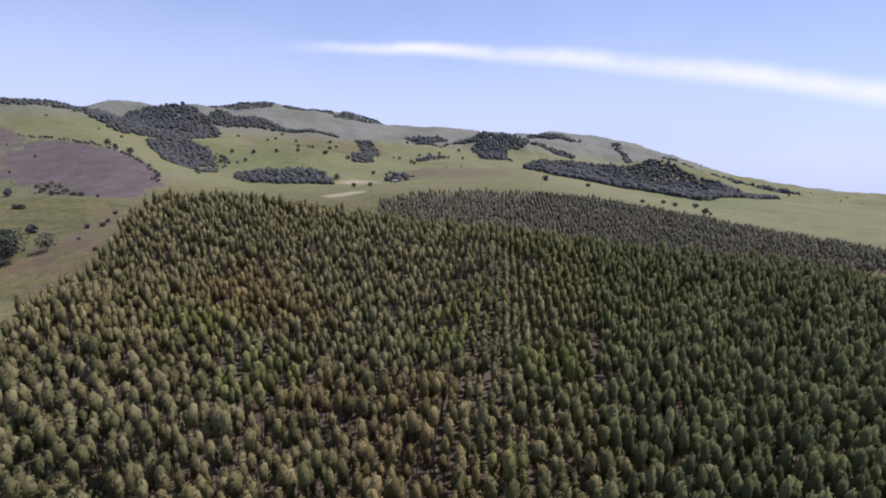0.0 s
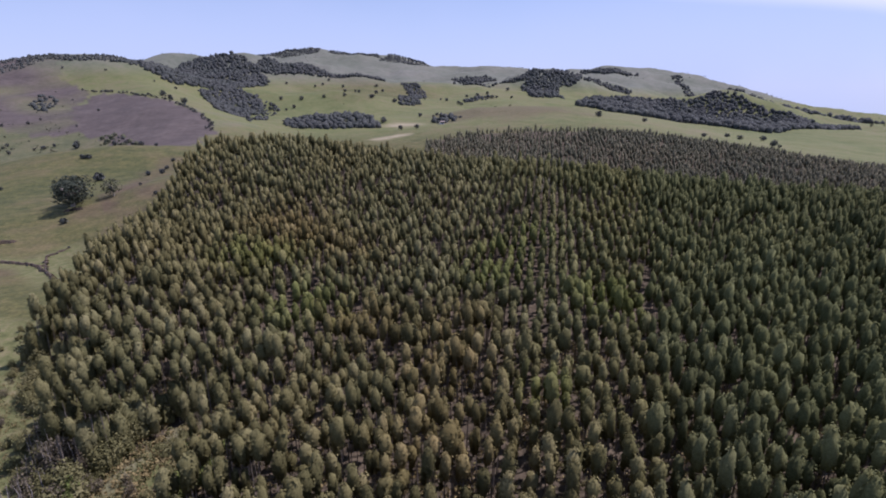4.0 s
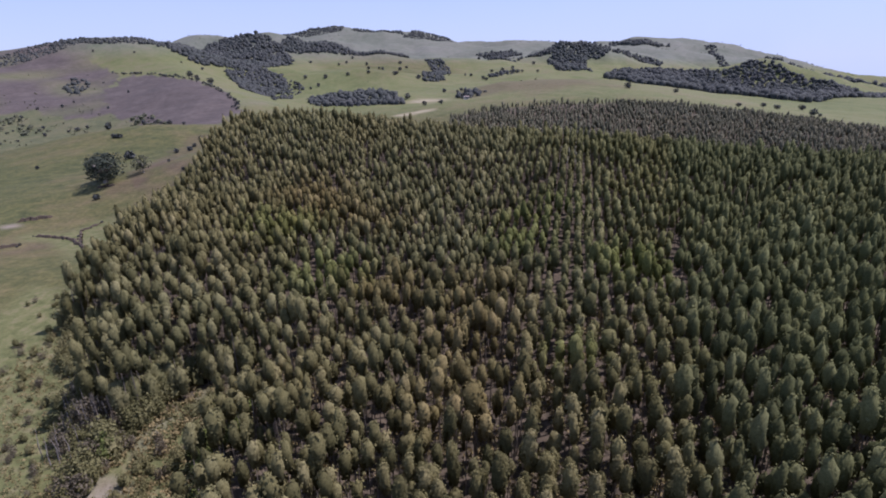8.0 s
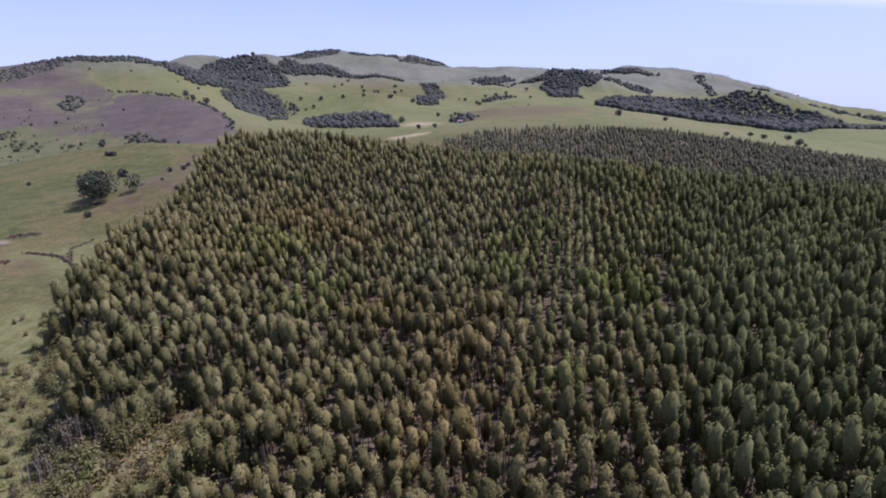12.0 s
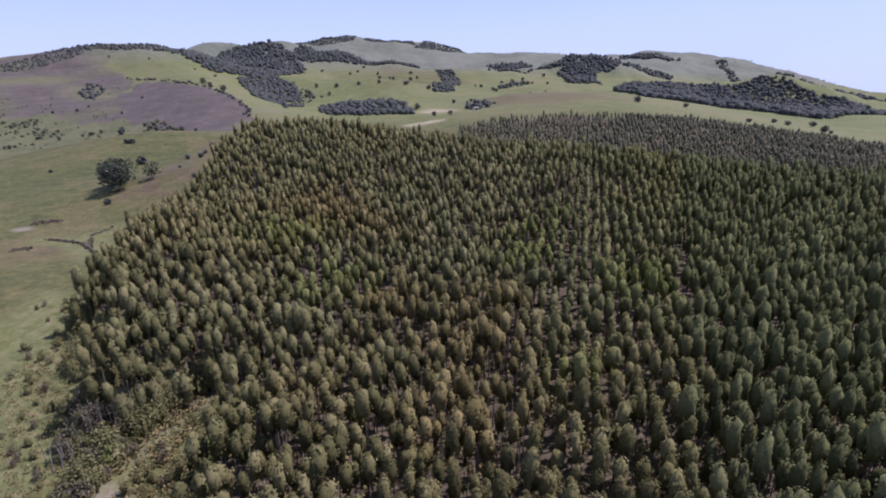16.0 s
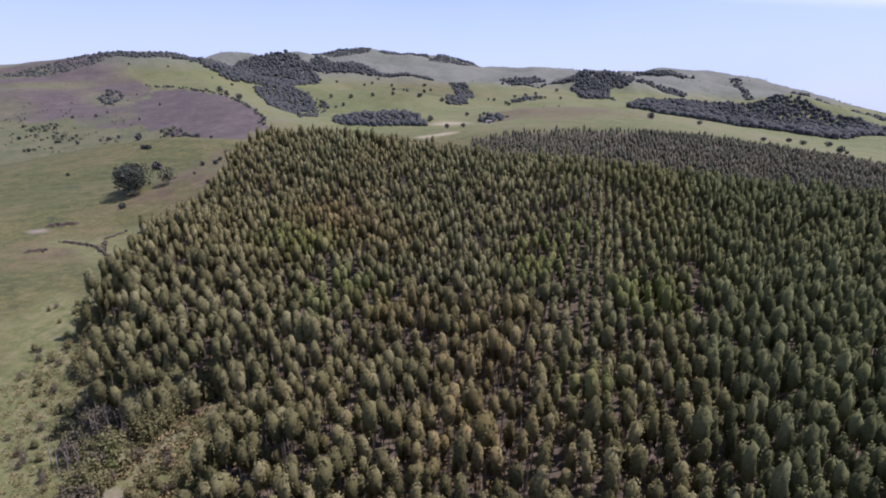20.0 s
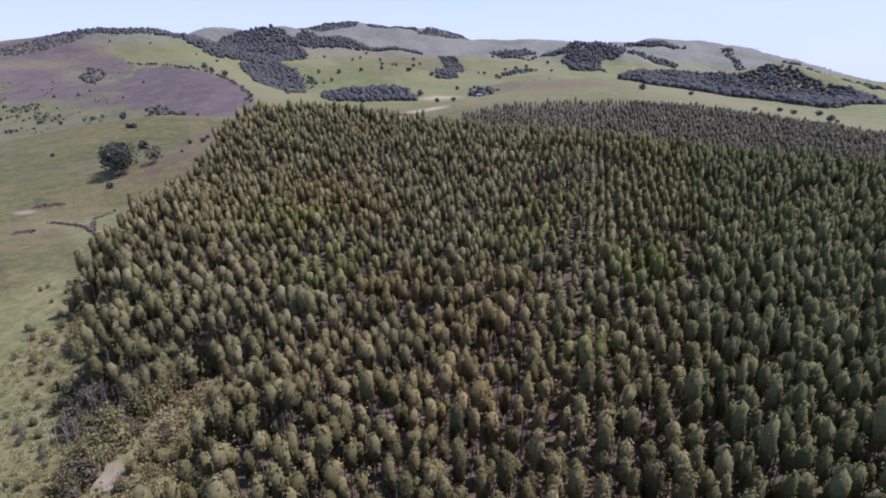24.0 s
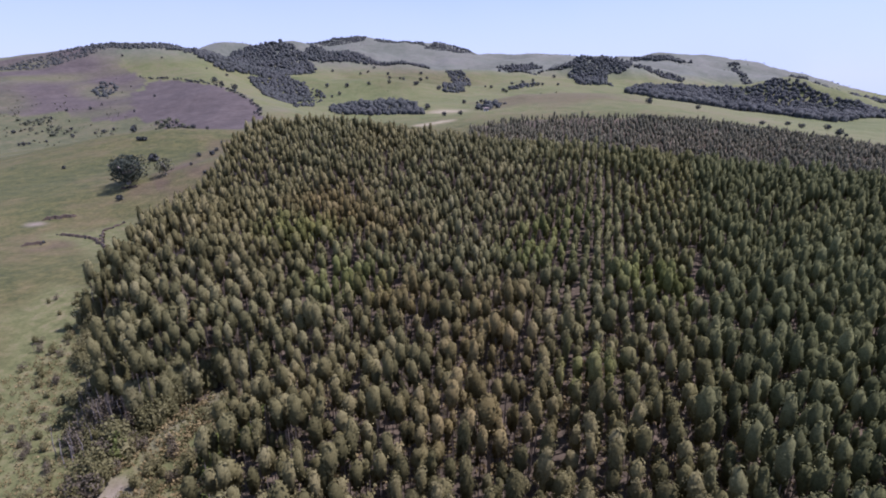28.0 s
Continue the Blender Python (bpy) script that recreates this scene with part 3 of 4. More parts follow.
def crown_body(gen, around, rows, height, base, radius):
    """A dome of overlapping leafy lumps under the outer sprays."""
    a = np.arange(around) * 2 * math.pi / around
    e = np.linspace(-0.9, 1.5, rows)
    aa, ee = np.meshgrid(a, e, indexing="xy")
    ph = gen.uniform(0, 6.28, 6)
    lump = 1 + 0.20 * np.sin(3 * aa + 4 * ee + ph[0]) * np.cos(5 * ee + ph[1]) + 0.12 * np.sin(5 * aa - 3 * ee + ph[2]) + gen.normal(size=aa.shape) * 0.17
    half = (height - base) / 2
    rr = 0.86 * radius * np.cos(ee) ** 0.72 * lump
    v = np.stack([rr * np.cos(aa), rr * np.sin(aa), base + half + half * 0.93 * np.sin(ee) * (1 + 0.3 * (lump - 1))], -1).reshape(-1, 3)
    f = []
    for r in range(rows - 1):
        for c in range(around):
            d = (c + 1) % around
            f.append((r * around + c, r * around + d, (r + 1) * around + d, (r + 1) * around + c))
    return v, np.array(f)


def stick(points, radii, sides=5):
    """A tapered round stem through the points."""
    points = np.asarray(points, float)
    v, f = [], []
    for n, (p, r) in enumerate(zip(points, radii)):
        ahead = points[min(n + 1, len(points) - 1)] - points[max(n - 1, 0)]
        ahead = ahead / (np.linalg.norm(ahead) + 1e-9)
        side = np.cross(ahead, (0.3, 1, 0.1))
        side /= np.linalg.norm(side)
        up = np.cross(ahead, side)
        for a in range(sides):
            q = 2 * math.pi * a / sides
            v.append(p + r * (side * math.cos(q) + up * math.sin(q)))
    for n in range(len(points) - 1):
        for a in range(sides):
            b = (a + 1) % sides
            f.append((n * sides + a, n * sides + b, (n + 1) * sides + b, (n + 1) * sides + a))
    return np.array(v), np.array(f)


def joined(pieces):
    """Corners and faces of several pieces as one."""
    vs, fs, at = [], [], 0
    for v, f in pieces:
        vs.append(v)
        fs.append(f + at)
        at += len(v)
    return np.concatenate(vs), np.concatenate(fs)


def thing(name, label, category, group="", kind="", at=(0, 0, 0)):
    ob = tagged(new(name), label, category, group, kind)
    ob.location = at
    return ob


def part(name, mesh, parent, label=""):
    ob = new(name, mesh)
    ob.parent = parent
    if label:
        ob["label"] = label
    return ob


def lumpy_surface(gen, radius, top, base, lumps, swell, belly=0.6, waist=0.55):
    """A leafy crown surface: a function from depth below the tip (0 to 1) and bearing to a place and its outward way.
    A blunt cone down to the belly, drawn in below it, with rounded leaf masses standing out."""
    length = top - base

    def plain(u, a):
        r = radius * np.where(u < belly, np.sin(np.clip(u / belly, 0, 1) * math.pi / 2) ** 0.50, 1 - (1 - waist) * np.clip((u - belly) / (1 - belly), 0, 1) ** 1.6)
        return np.stack([r * np.cos(a), r * np.sin(a), top - u * length], -1)

    spots = plain(gen.uniform(0.12, 1.0, lumps), np.arange(lumps) * 2.4 + gen.uniform(-0.5, 0.5, lumps))
    reach = radius * gen.uniform(0.30, 0.5, lumps)
    push = swell * radius * gen.uniform(0.6, 1.3, lumps)

    def surface(u, a):
        p = plain(u, a)
        out = np.stack([np.cos(a), np.sin(a), 0.75 - 0.9 * u], -1)
        out /= np.linalg.norm(out, axis=-1, keepdims=True)
        gap = ((p[..., None, :] - spots) ** 2).sum(-1)
        lift = (push * np.exp(-gap / (2 * reach ** 2))).max(-1) - 0.45 * swell * radius
        return p + out * lift[..., None], out

    return surface


def outward(v, f, radius, top, base, own=0.45):
    """The outward way at each corner of a crown, bent a little towards the faces' own."""
    mid = np.array([0, 0, base + 0.38 * (top - base)])
    o = (v - mid) / (radius, radius, 0.62 * (top - base))
    o /= np.linalg.norm(o, axis=1, keepdims=True) + 1e-6
    face = np.cross(v[f[:, 2]] - v[f[:, 0]], v[f[:, 3]] - v[f[:, 1]])
    face /= np.linalg.norm(face, axis=1, keepdims=True) + 1e-9
    mine = np.zeros_like(v)
    for k in range(4):
        np.add.at(mine, f[:, k], face * np.sign((face * o[f[:, k]]).sum(1, keepdims=True)))
    mine /= np.linalg.norm(mine, axis=1, keepdims=True) + 1e-6
    o = o * (1 - own) + mine * own
    return o / (np.linalg.norm(o, axis=1, keepdims=True) + 1e-6)


def lumpy_body(surface, around, rows, shrink=0.72):
    """The dense leafy heart within a crown surface."""
    u, a = np.meshgrid(np.linspace(0.012, 1.0, rows) ** 1.15, np.arange(around) * 2 * math.pi / around, indexing="ij")
    p, _ = surface(u, a + 0.35 * (np.arange(rows)[:, None] % 2))
    p = p.reshape(-1, 3)
    p = p.mean(0) + (p - p.mean(0)) * (shrink, shrink, 0.5 + 0.5 * shrink)
    r, c = np.meshgrid(np.arange(rows - 1), np.arange(around), indexing="ij")
    d = (c + 1) % around
    return p, np.stack([(r + 1) * around + c, (r + 1) * around + d, r * around + d, r * around + c], -1).reshape(-1, 4)


def lumpy_sprays(gen, surface, n, leaf, loose=0.3, stray=0.10):
    """Leaf sprays over a crown surface, a few of them straying out of it."""
    u, a = gen.uniform(0.0, 1.0, n) ** 0.85, gen.uniform(0, 2 * math.pi, n)
    p, out = surface(u, a)
    p = p * np.stack([k := 1 - 0.30 * gen.uniform(0, 1, n) ** 1.3, k, np.ones(n)], -1) + out * gen.normal(size=(n, 1)) * stray
    nrm = out + (0, 0, 0.25) + gen.normal(size=(n, 3)) * loose
    nrm /= np.linalg.norm(nrm, axis=1, keepdims=True)
    return clump_cards(p, nrm, gen.uniform(0.6, 1.3, n) * leaf, gen)


def eucalyptus_shapes(gen, leaves, leaf, lumps, around, rows, slim=False):
    """Crown and trunk of one young plantation tree: a tall blunt cone of leaf masses in fine sprays, on a thin pole."""
    h = gen.uniform(9.0, 11.6)
    base = h * (gen.uniform(0.52, 0.62) if slim else gen.uniform(0.62, 0.72))
    lean = gen.normal(size=2) * 0.25
    r = gen.uniform(0.64, 0.86) * (1.04 if slim else 1.0)
    surface = lumpy_surface(gen, r, h, base, lumps, 0.50, gen.uniform(0.45, 0.65), gen.uniform(0.4, 0.6))
    pieces = [lumpy_body(surface, around, rows, 0.82), lumpy_sprays(gen, surface, int(leaves * 0.86), leaf, 0.5, 0.04 + 0.2 * leaf)]
    # a second, lower head on one side
    side, low = gen.uniform(0, 6.28), gen.uniform(0.78, 0.9)
    tuft = lumpy_surface(gen, r * 0.55, h * low, h * (low - 0.2), max(5, lumps // 3), 0.4)
    for v, f in (lumpy_body(tuft, 5, 5, 0.8), lumpy_sprays(gen, tuft, int(leaves * 0.14) + 2, leaf, 0.36, 0.03 + 0.15 * leaf)):
        pieces.append((v + (0.6 * r * math.cos(side), 0.6 * r * math.sin(side), 0), f))
    v, f = joined(pieces)
    crown = (v + np.concatenate([lean * (v[:, 2:3] / h), np.zeros((len(v), 1))], 1), f, outward(v, f, r, h, base))
    trunk = stick([(0, 0, -0.4), (lean[0] * 0.3, lean[1] * 0.3, h * 0.4), (lean[0] * 0.7, lean[1] * 0.7, h * 0.7)], [0.09, 0.07, 0.04], 5 if leaves > 300 else 3)
    return crown, trunk


def grid_stand(poly, across, along, turn, jitter, gen):
    """Planting places in rows inside a polygon."""
    pts = np.array(poly, float)
    lo, hi = pts.min(0) - 60, pts.max(0) + 60
    mid = (lo + hi) / 2
    half = np.linalg.norm(hi - lo) / 2
    a = np.arange(-half, half, across)
    b = np.arange(-half, half, along)
    u, v = np.meshgrid(a, b, indexing="ij")
    u, v = u.ravel() + gen.normal(size=u.size) * jitter, v.ravel() + gen.normal(size=v.size) * jitter
    c, s = math.cos(radians(turn)), math.sin(radians(turn))
    x, y = mid[0] + u * c - v * s, mid[1] + u * s + v * c
    keep = inside(poly, x, y)
    return x[keep], y[keep]


def scatter(shapes, x, y, z, size, gen, spread=0.12):
    """Copies of ready shapes at many places, all in one pair of arrays."""
    which = gen.integers(0, len(shapes), len(x))
    turn = gen.uniform(0, 2 * math.pi, len(x))
    scale = size * gen.normal(1, spread, len(x)).clip(0.7, 1.3)
    vs, fs, ns, tints, at = [], [], [], [], 0
    for n, (v, f, *soft) in enumerate(shapes):
        pick = np.nonzero(which == n)[0]
        if not len(pick):
            continue
        c, s = np.cos(turn[pick])[:, None], np.sin(turn[pick])[:, None]
        k = scale[pick][:, None]
        wide = k * gen.normal(1, 0.1, (len(pick), 1)).clip(0.75, 1.3)
        vx = (v[None, :, 0] * c - v[None, :, 1] * s) * wide + x[pick][:, None]
        vy = (v[None, :, 0] * s + v[None, :, 1] * c) * wide + y[pick][:, None]
        vz = v[None, :, 2] * k + z[pick][:, None]
        vs.append(np.stack([vx, vy, vz], -1).reshape(-1, 3))
        if soft:
            o = soft[0]
            ns.append(np.stack([o[None, :, 0] * c - o[None, :, 1] * s, o[None, :, 0] * s + o[None, :, 1] * c, o[None, :, 2] + 0 * c], -1).reshape(-1, 3))
        fs.append((f[None] + (np.arange(len(pick)) * len(v))[:, None, None] + at).reshape(-1, 4))
        tints.append(np.repeat(gen.uniform(0, 1, len(pick)), len(v)))
        at += len(pick) * len(v)
    return np.concatenate(vs), np.concatenate(fs), np.concatenate(tints), np.concatenate(ns) if ns else None


# ---- the eucalyptus plantation ----
px, py = grid_stand(PLANTATION, 2.35, 1.6, -13, 0.12, rng)
loose = np.clip(0.95 - (px + 0.15 * py) / 45, 0.12, 1.1)          # rows straight in the east, blurred towards the western edge
px, py = px + rng.normal(size=len(px)) * 0.46 * loose, py + rng.normal(size=len(px)) * 0.46 * loose
keep = inside(PLANTATION, px, py) & ~inside(CLEARING, px, py) & (np.abs(px - 0.15 * py) < 0.95 * py + 35)
thin = ripple(px, py, 11, 0.7) * 0.6 + ripple(px, py, 23, 2.2) * 0.6
lost = 0.03 + 0.3 * np.clip(thin - 0.3, 0, 1)
for cx, cy, rx, ry in GAPS:
    lost = np.maximum(lost, 0.85 * np.clip(2.2 - 2 * np.hypot((px - cx) / rx, (py - cy) / ry), 0, 1))
lost = np.maximum(lost, np.clip(1.7 - line_distance(RIDE, px, py), 0, 0.9))
keep &= rng.uniform(0, 1, len(px)) > lost
px, py = px[keep], py[keep]
pz = land(px, py)
near = np.argsort(np.hypot(px - 5, py - 30))[:300]
is_near = np.zeros(len(px), bool)
is_near[near] = True

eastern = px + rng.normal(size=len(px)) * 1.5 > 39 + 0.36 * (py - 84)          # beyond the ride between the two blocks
near_kinds = {}
for n in range(16):
    east = n >= 8
    crown, trunk = eucalyptus_shapes(np.random.default_rng(100 + n), 600, 0.105, 24, 9, 8, east)
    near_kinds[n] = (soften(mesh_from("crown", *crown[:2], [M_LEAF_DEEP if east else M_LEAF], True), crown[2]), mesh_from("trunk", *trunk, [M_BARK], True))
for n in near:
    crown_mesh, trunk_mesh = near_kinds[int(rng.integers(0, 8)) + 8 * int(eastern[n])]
    tree = thing("eucalyptus_tree", f"slender plantation eucalyptus with an oval {'dark green' if eastern[n] else 'grey-green'} crown", "tree", "plantation eucalyptus trees")
    tree.location = (px[n], py[n], pz[n])
    tree.rotation_euler = (0, 0, rng.uniform(0, 6.28))
    k = float(np.clip(rng.normal(1, 0.12), 0.72, 1.25))
    tree.scale = (k * rng.uniform(0.8, 1.04), k * rng.uniform(0.8, 1.04), k)
    part("trunk", trunk_mesh, tree, "pale thin trunk")
    part("crown", crown_mesh, tree)

stand = thing("eucalyptus_stand", "dense rows of slender grey-green plantation eucalyptus trees", "plantation trees", kind="stuff")
for name, some, leaves, leaf, lumps, around, rows in (("front", py < 98, 96, 0.15, 20, 7, 6), ("rear", py >= 98, 22, 0.225, 13, 5, 5)):
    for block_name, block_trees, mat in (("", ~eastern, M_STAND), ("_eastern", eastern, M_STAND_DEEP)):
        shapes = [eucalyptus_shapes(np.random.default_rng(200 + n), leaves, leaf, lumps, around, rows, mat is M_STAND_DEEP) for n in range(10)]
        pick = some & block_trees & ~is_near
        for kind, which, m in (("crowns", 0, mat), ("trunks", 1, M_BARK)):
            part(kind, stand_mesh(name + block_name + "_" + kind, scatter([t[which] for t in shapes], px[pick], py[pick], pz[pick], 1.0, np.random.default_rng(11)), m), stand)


def young_shapes(gen):
    """Crown and trunk of a young edge tree, leafy almost to the ground."""
    h = gen.uniform(6.2, 8.4)
    r = gen.uniform(0.8, 1.1)
    surface = lumpy_surface(gen, r, h, h * 0.14, 26, 0.55, gen.uniform(0.45, 0.6), 0.7)
    v, f = joined([lumpy_body(surface, 9, 9, 0.82), lumpy_sprays(gen, surface, 420, 0.13, 0.5, 0.08)])
    trunk = stick([(0, 0, -0.4), (0.05, 0.0, h * 0.3), (0.0, 0.05, h * 0.6)], [0.08, 0.06, 0.03], 5)
    return soften(mesh_from("crown", v, f, [M_LEAF], True), outward(v, f, r, h, h * 0.14)), mesh_from("trunk", *trunk, [M_BARK], True)


young_kinds = [young_shapes(np.random.default_rng(250 + n)) for n in range(6)]
g_edge = np.random.default_rng(19)
for chain, count, inward in (([(-45.5, 60), (-43, 63), (-41, 66.5), (-37, 71), (-31, 75)], 32, (-0.6, 0.8)), ([(-52, 63), (-54, 68), (-55.5, 74), (-57.5, 81), (-68.5, 84.5), (-72, 98)], 30, (0.9, 0.2))):
    for q in range(count):
        k = q / count * (len(chain) - 1)
        a, c, back = chain[int(k)], chain[int(k) + 1], g_edge.uniform(-0.4, 2.6)
        x, y = a[0] + (c[0] - a[0]) * (k % 1) + inward[0] * back, a[1] + (c[1] - a[1]) * (k % 1) + inward[1] * back
        tree = thing("eucalyptus_tree", "low young eucalyptus leafy to the ground at the plantation's edge", "tree", "young trees at the plantation's edge")
        tree.location = (x, y, float(land(x, y)))
        size = g_edge.uniform(0.7, 1.12)
        tree.rotation_euler, tree.scale = (0, 0, g_edge.uniform(0, 6.28)), (size * g_edge.uniform(0.9, 1.15), size * g_edge.uniform(0.9, 1.15), size)
        crown_mesh, trunk_mesh = young_kinds[int(g_edge.integers(0, 6))]
        part("trunk", trunk_mesh, tree, "pale thin trunk")
        part("crown", crown_mesh, tree)

# ---- the farther plantation in the dip behind the crest ----
fx, fy = grid_stand(FAR_PLANTATION, 2.8, 2.5, -13, 0.55, rng)
keep = rng.uniform(0, 1, len(fx)) > 0.1 + 0.25 * np.clip(ripple(fx, fy, 17, 0.4), 0, 1) + 0.55 * np.clip((fy - 0.1 * fx - 385) / 40, 0, 1) * (fx < 130)
fx, fy = fx[keep], fy[keep]
far_shapes = []
for n in range(8):
    g = np.random.default_rng(300 + n)
    h = g.uniform(3.6, 6.4)
    surface = lumpy_surface(g, g.uniform(0.8, 1.15), h, h * 0.1, 8, 0.6, 0.45)
    v, f = joined([lumpy_body(surface, 5, 4, 0.8), lumpy_sprays(g, surface, 10, 0.32, 0.4, 0.1)])
    far_shapes.append((v, f, outward(v, f, 1.0, h, h * 0.15)))
stand = thing("far_eucalyptus_stand", "dark dense plantation of young eucalyptus filling the dip", "plantation trees", kind="stuff")
part("trees", stand_mesh("far_trees", scatter(far_shapes, fx, fy, land(fx, fy), 1.0, rng, 0.16), M_LEAF_FAR), stand)


# ---- native woods on the hills ----
def broad_crown(gen, n, height, radius, leaf, lobes=4):
    """A wide uneven crown of several lobes."""
    pieces = []
    for q in range(lobes):
        a = gen.uniform(0, 6.28)
        r = radius * gen.uniform(0.2, 0.55 if lobes < 6 else 0.8)
        k = gen.uniform(0.5, 0.75) * (1.0 if lobes < 6 else 0.72)
        v, f = crown_cards(gen, n // lobes, height * gen.uniform(0.78, 1.05), height * gen.uniform(0.05, 0.25), radius * k, leaf, 0.8, 0.2, 0.4)
        v[:, 0] += r * math.cos(a)
        v[:, 1] += r * math.sin(a)
        pieces.append((v, f))
    return joined(pieces)


def canopy(gen, height, radius, leaves, leaf, around=8, rows=5):
    """A wide rounded crown of leaf masses, down to the ground."""
    surface = lumpy_surface(gen, radius, height * gen.uniform(0.8, 1.15), 0.0, 13, 0.75, gen.uniform(0.4, 0.6), 0.8)
    v, f = joined([lumpy_body(surface, around, rows, 0.88), lumpy_sprays(gen, surface, leaves, leaf, 0.4, 0.3)])
    return v, f, outward(v, f, radius, height, 0.0)


wood_shapes = [canopy(np.random.default_rng(400 + n), 9.0, 4.2, 10, 0.9, 6, 4) for n in range(8)]


def wood(name, label, poly, spacing, size, mat=None, rough=10.0):
    g = np.random.default_rng(len(name) * 31 + int(abs(poly[0][0])))
    spacing *= 0.86
    x, y = grid_stand(poly, spacing, spacing, 20, spacing * 0.4, g)
    d = ripple(x, y, rough, 1.0)
    keep = g.uniform(0, 1, len(x)) > 0.06 + 0.1 * d
    x, y = x[keep], y[keep]
    top = thing(name, label, "wood", kind="stuff")
    part("trees", stand_mesh(name, scatter(wood_shapes, x, y, land(x, y) - 1.4, size * 0.84, g, 0.3), mat or M_NATIVE), top)
    return top


wood("crest_wood", "dark strip of wood along a hill crest", [(-560, 781), (-528, 801), (-469, 786), (-419, 802), (-376, 797), (-370, 781), (-410, 781), (-467, 781), (-517, 781), (-561, 781)], 5.0, 0.55)
wood("round_wood", "round dark grove on a low mound in the valley", [(-149, 576), (-137, 610), (-104, 602), (-75, 609), (-51, 573), (-47, 541), (-67, 541), (-111, 541), (-141, 547)], 4.8, 0.72)
wood("knoll_wood", "dark wood spreading over a rounded hill", [(57, 1127), (86, 1137), (164, 1239), (241, 1300), (268, 1285), (300, 1296), (334, 1293), (371, 1286), (336, 1217), (297, 1217), (224, 922), (234, 901), (211, 901), (174, 924), (216, 1219), (232, 1244), (157, 1238), (106, 1133)], 6.2, 0.9)
wood("spur_wood", "thin dark wood along a hill spur", [(370, 1280), (450, 1355), (504, 1325), (477, 1264), (428, 1305), (363, 1254)], 7.0, 0.9)
wood("far_dome_wood", "dark wood capping a far hilltop", [(536, 1888), (611, 1934), (648, 1916), (645, 1783), (667, 1701), (630, 1701), (562, 1701)], 9.0, 1.2)
wood("belt_wood", "broad dark belt of wood along the valley side", [(225, 800), (340, 1115), (385, 1180), (433, 1200), (480, 1184), (535, 1135), (571, 1132), (603, 1142), (640, 1110), (683, 1074), (737, 1007), (690, 830), (520, 690), (440, 640), (395, 600), (360, 625), (310, 660), (270, 700)], 7.0, 1.0)
wood("valley_scrub", "loose grey-green scrub wood along a stream", [(6, 577), (22, 618), (37, 566), (31, 541), (8, 541)], 8.0, 0.7)
wood("mountain_wood", "dark wood over the flank of the eastern mountain", [(645, 1151), (847, 1415), (841, 1274), (930, 1278), (1014, 1151), (1021, 1151), (844, 1151), (741, 1151), (681, 1151)], 12.0, 1.5)
wood("hillside_wood", "dark native wood covering a rounded hilltop", [(-410, 811), (-397, 845), (-509, 1161), (-473, 1151), (-440, 1144), (-404, 1130), (-377, 1126), (-344, 1102), (-319, 1083), (-305, 1053), (-281, 1006), (-292, 911), (-297, 844), (-320, 833), (-331, 806), (-345, 761), (-361, 764), (-380, 771)], 5.8, 0.85)
wood("ravine_wood", "dark wood running down a ravine between two hills", [(-321, 788), (-320, 856), (-285, 860), (-252, 828), (-226, 767), (-216, 716), (-224, 686), (-214, 611), (-226, 611), (-269, 692), (-306, 762)], 5.2, 0.7)
wood("ravine_scrub", "loose scrub trees at the foot of a ravine", [(-235, 798), (-203, 770), (-193, 725), (-197, 688), (-174, 555), (-184, 549), (-218, 708)], 9.0, 0.6)
wood("tree_line", "long dark tree line along a grassy ridge", [(-335, 1080), (-317, 1130), (-246, 1150), (-147, 1152), (-85, 1150), (-82, 1128), (-159, 1108), (-224, 1085), (-286, 1062), (-322, 1070)], 5.4, 0.85)
wood("hollow_wood", "small dark wood in a fold of the hills", [(-52, 1132), (-21, 1112), (5, 1004), (-8, 911), (-10, 810), (-39, 785), (-44, 900), (-20, 925), (-36, 1040)], 6.0, 0.7)
wood("fold_wood", "thin dark wood along a fold of the hills", [(75, 1582), (124, 1586), (176, 1553), (193, 1463), (149, 1430), (91, 1424)], 8.0, 0.9)
wood("bank_wood", "thin dark wood under a grassy bank", [(61, 871), (86, 903), (106, 904), (101, 867), (77, 851), (62, 851)], 7.0, 0.7)
wood("summit_scrub", "low dark scrub wood along the western crest", [(-660, 701), (-639, 715), (-621, 743), (-596, 765), (-582, 808), (-553, 812), (-531, 813), (-513, 790), (-517, 774), (-533, 748), (-556, 721), (-581, 701), (-631, 701), (-664, 701)], 4.6, 0.42)
wood("cap_wood", "dark wood along the crest beside a green slope", [(-536, 812), (-488, 798), (-457, 818), (-440, 834), (-432, 856), (-398, 784), (-434, 807), (-453, 786), (-482, 779), (-510, 784)], 4.6, 0.5)
wood("far_ridge_wood", "dark wood along a far mountain crest", [(-640, 1900), (-620, 2100), (-380, 2100), (-360, 1900), (-440, 1870), (-540, 1900)], 8.0, 0.7)
wood("far_cap_wood", "dark wood on a far rounded summit", [(-330, 1930), (-320, 2100), (-190, 2100), (-150, 1930), (-210, 1890), (-280, 1900)], 8.0, 0.7)
wood("far_slope_wood", "dark wood on a far hillside", [(-160, 1880), (-120, 2080), (-20, 2080), (20, 1900), (-50, 1850)], 8.0, 0.7)

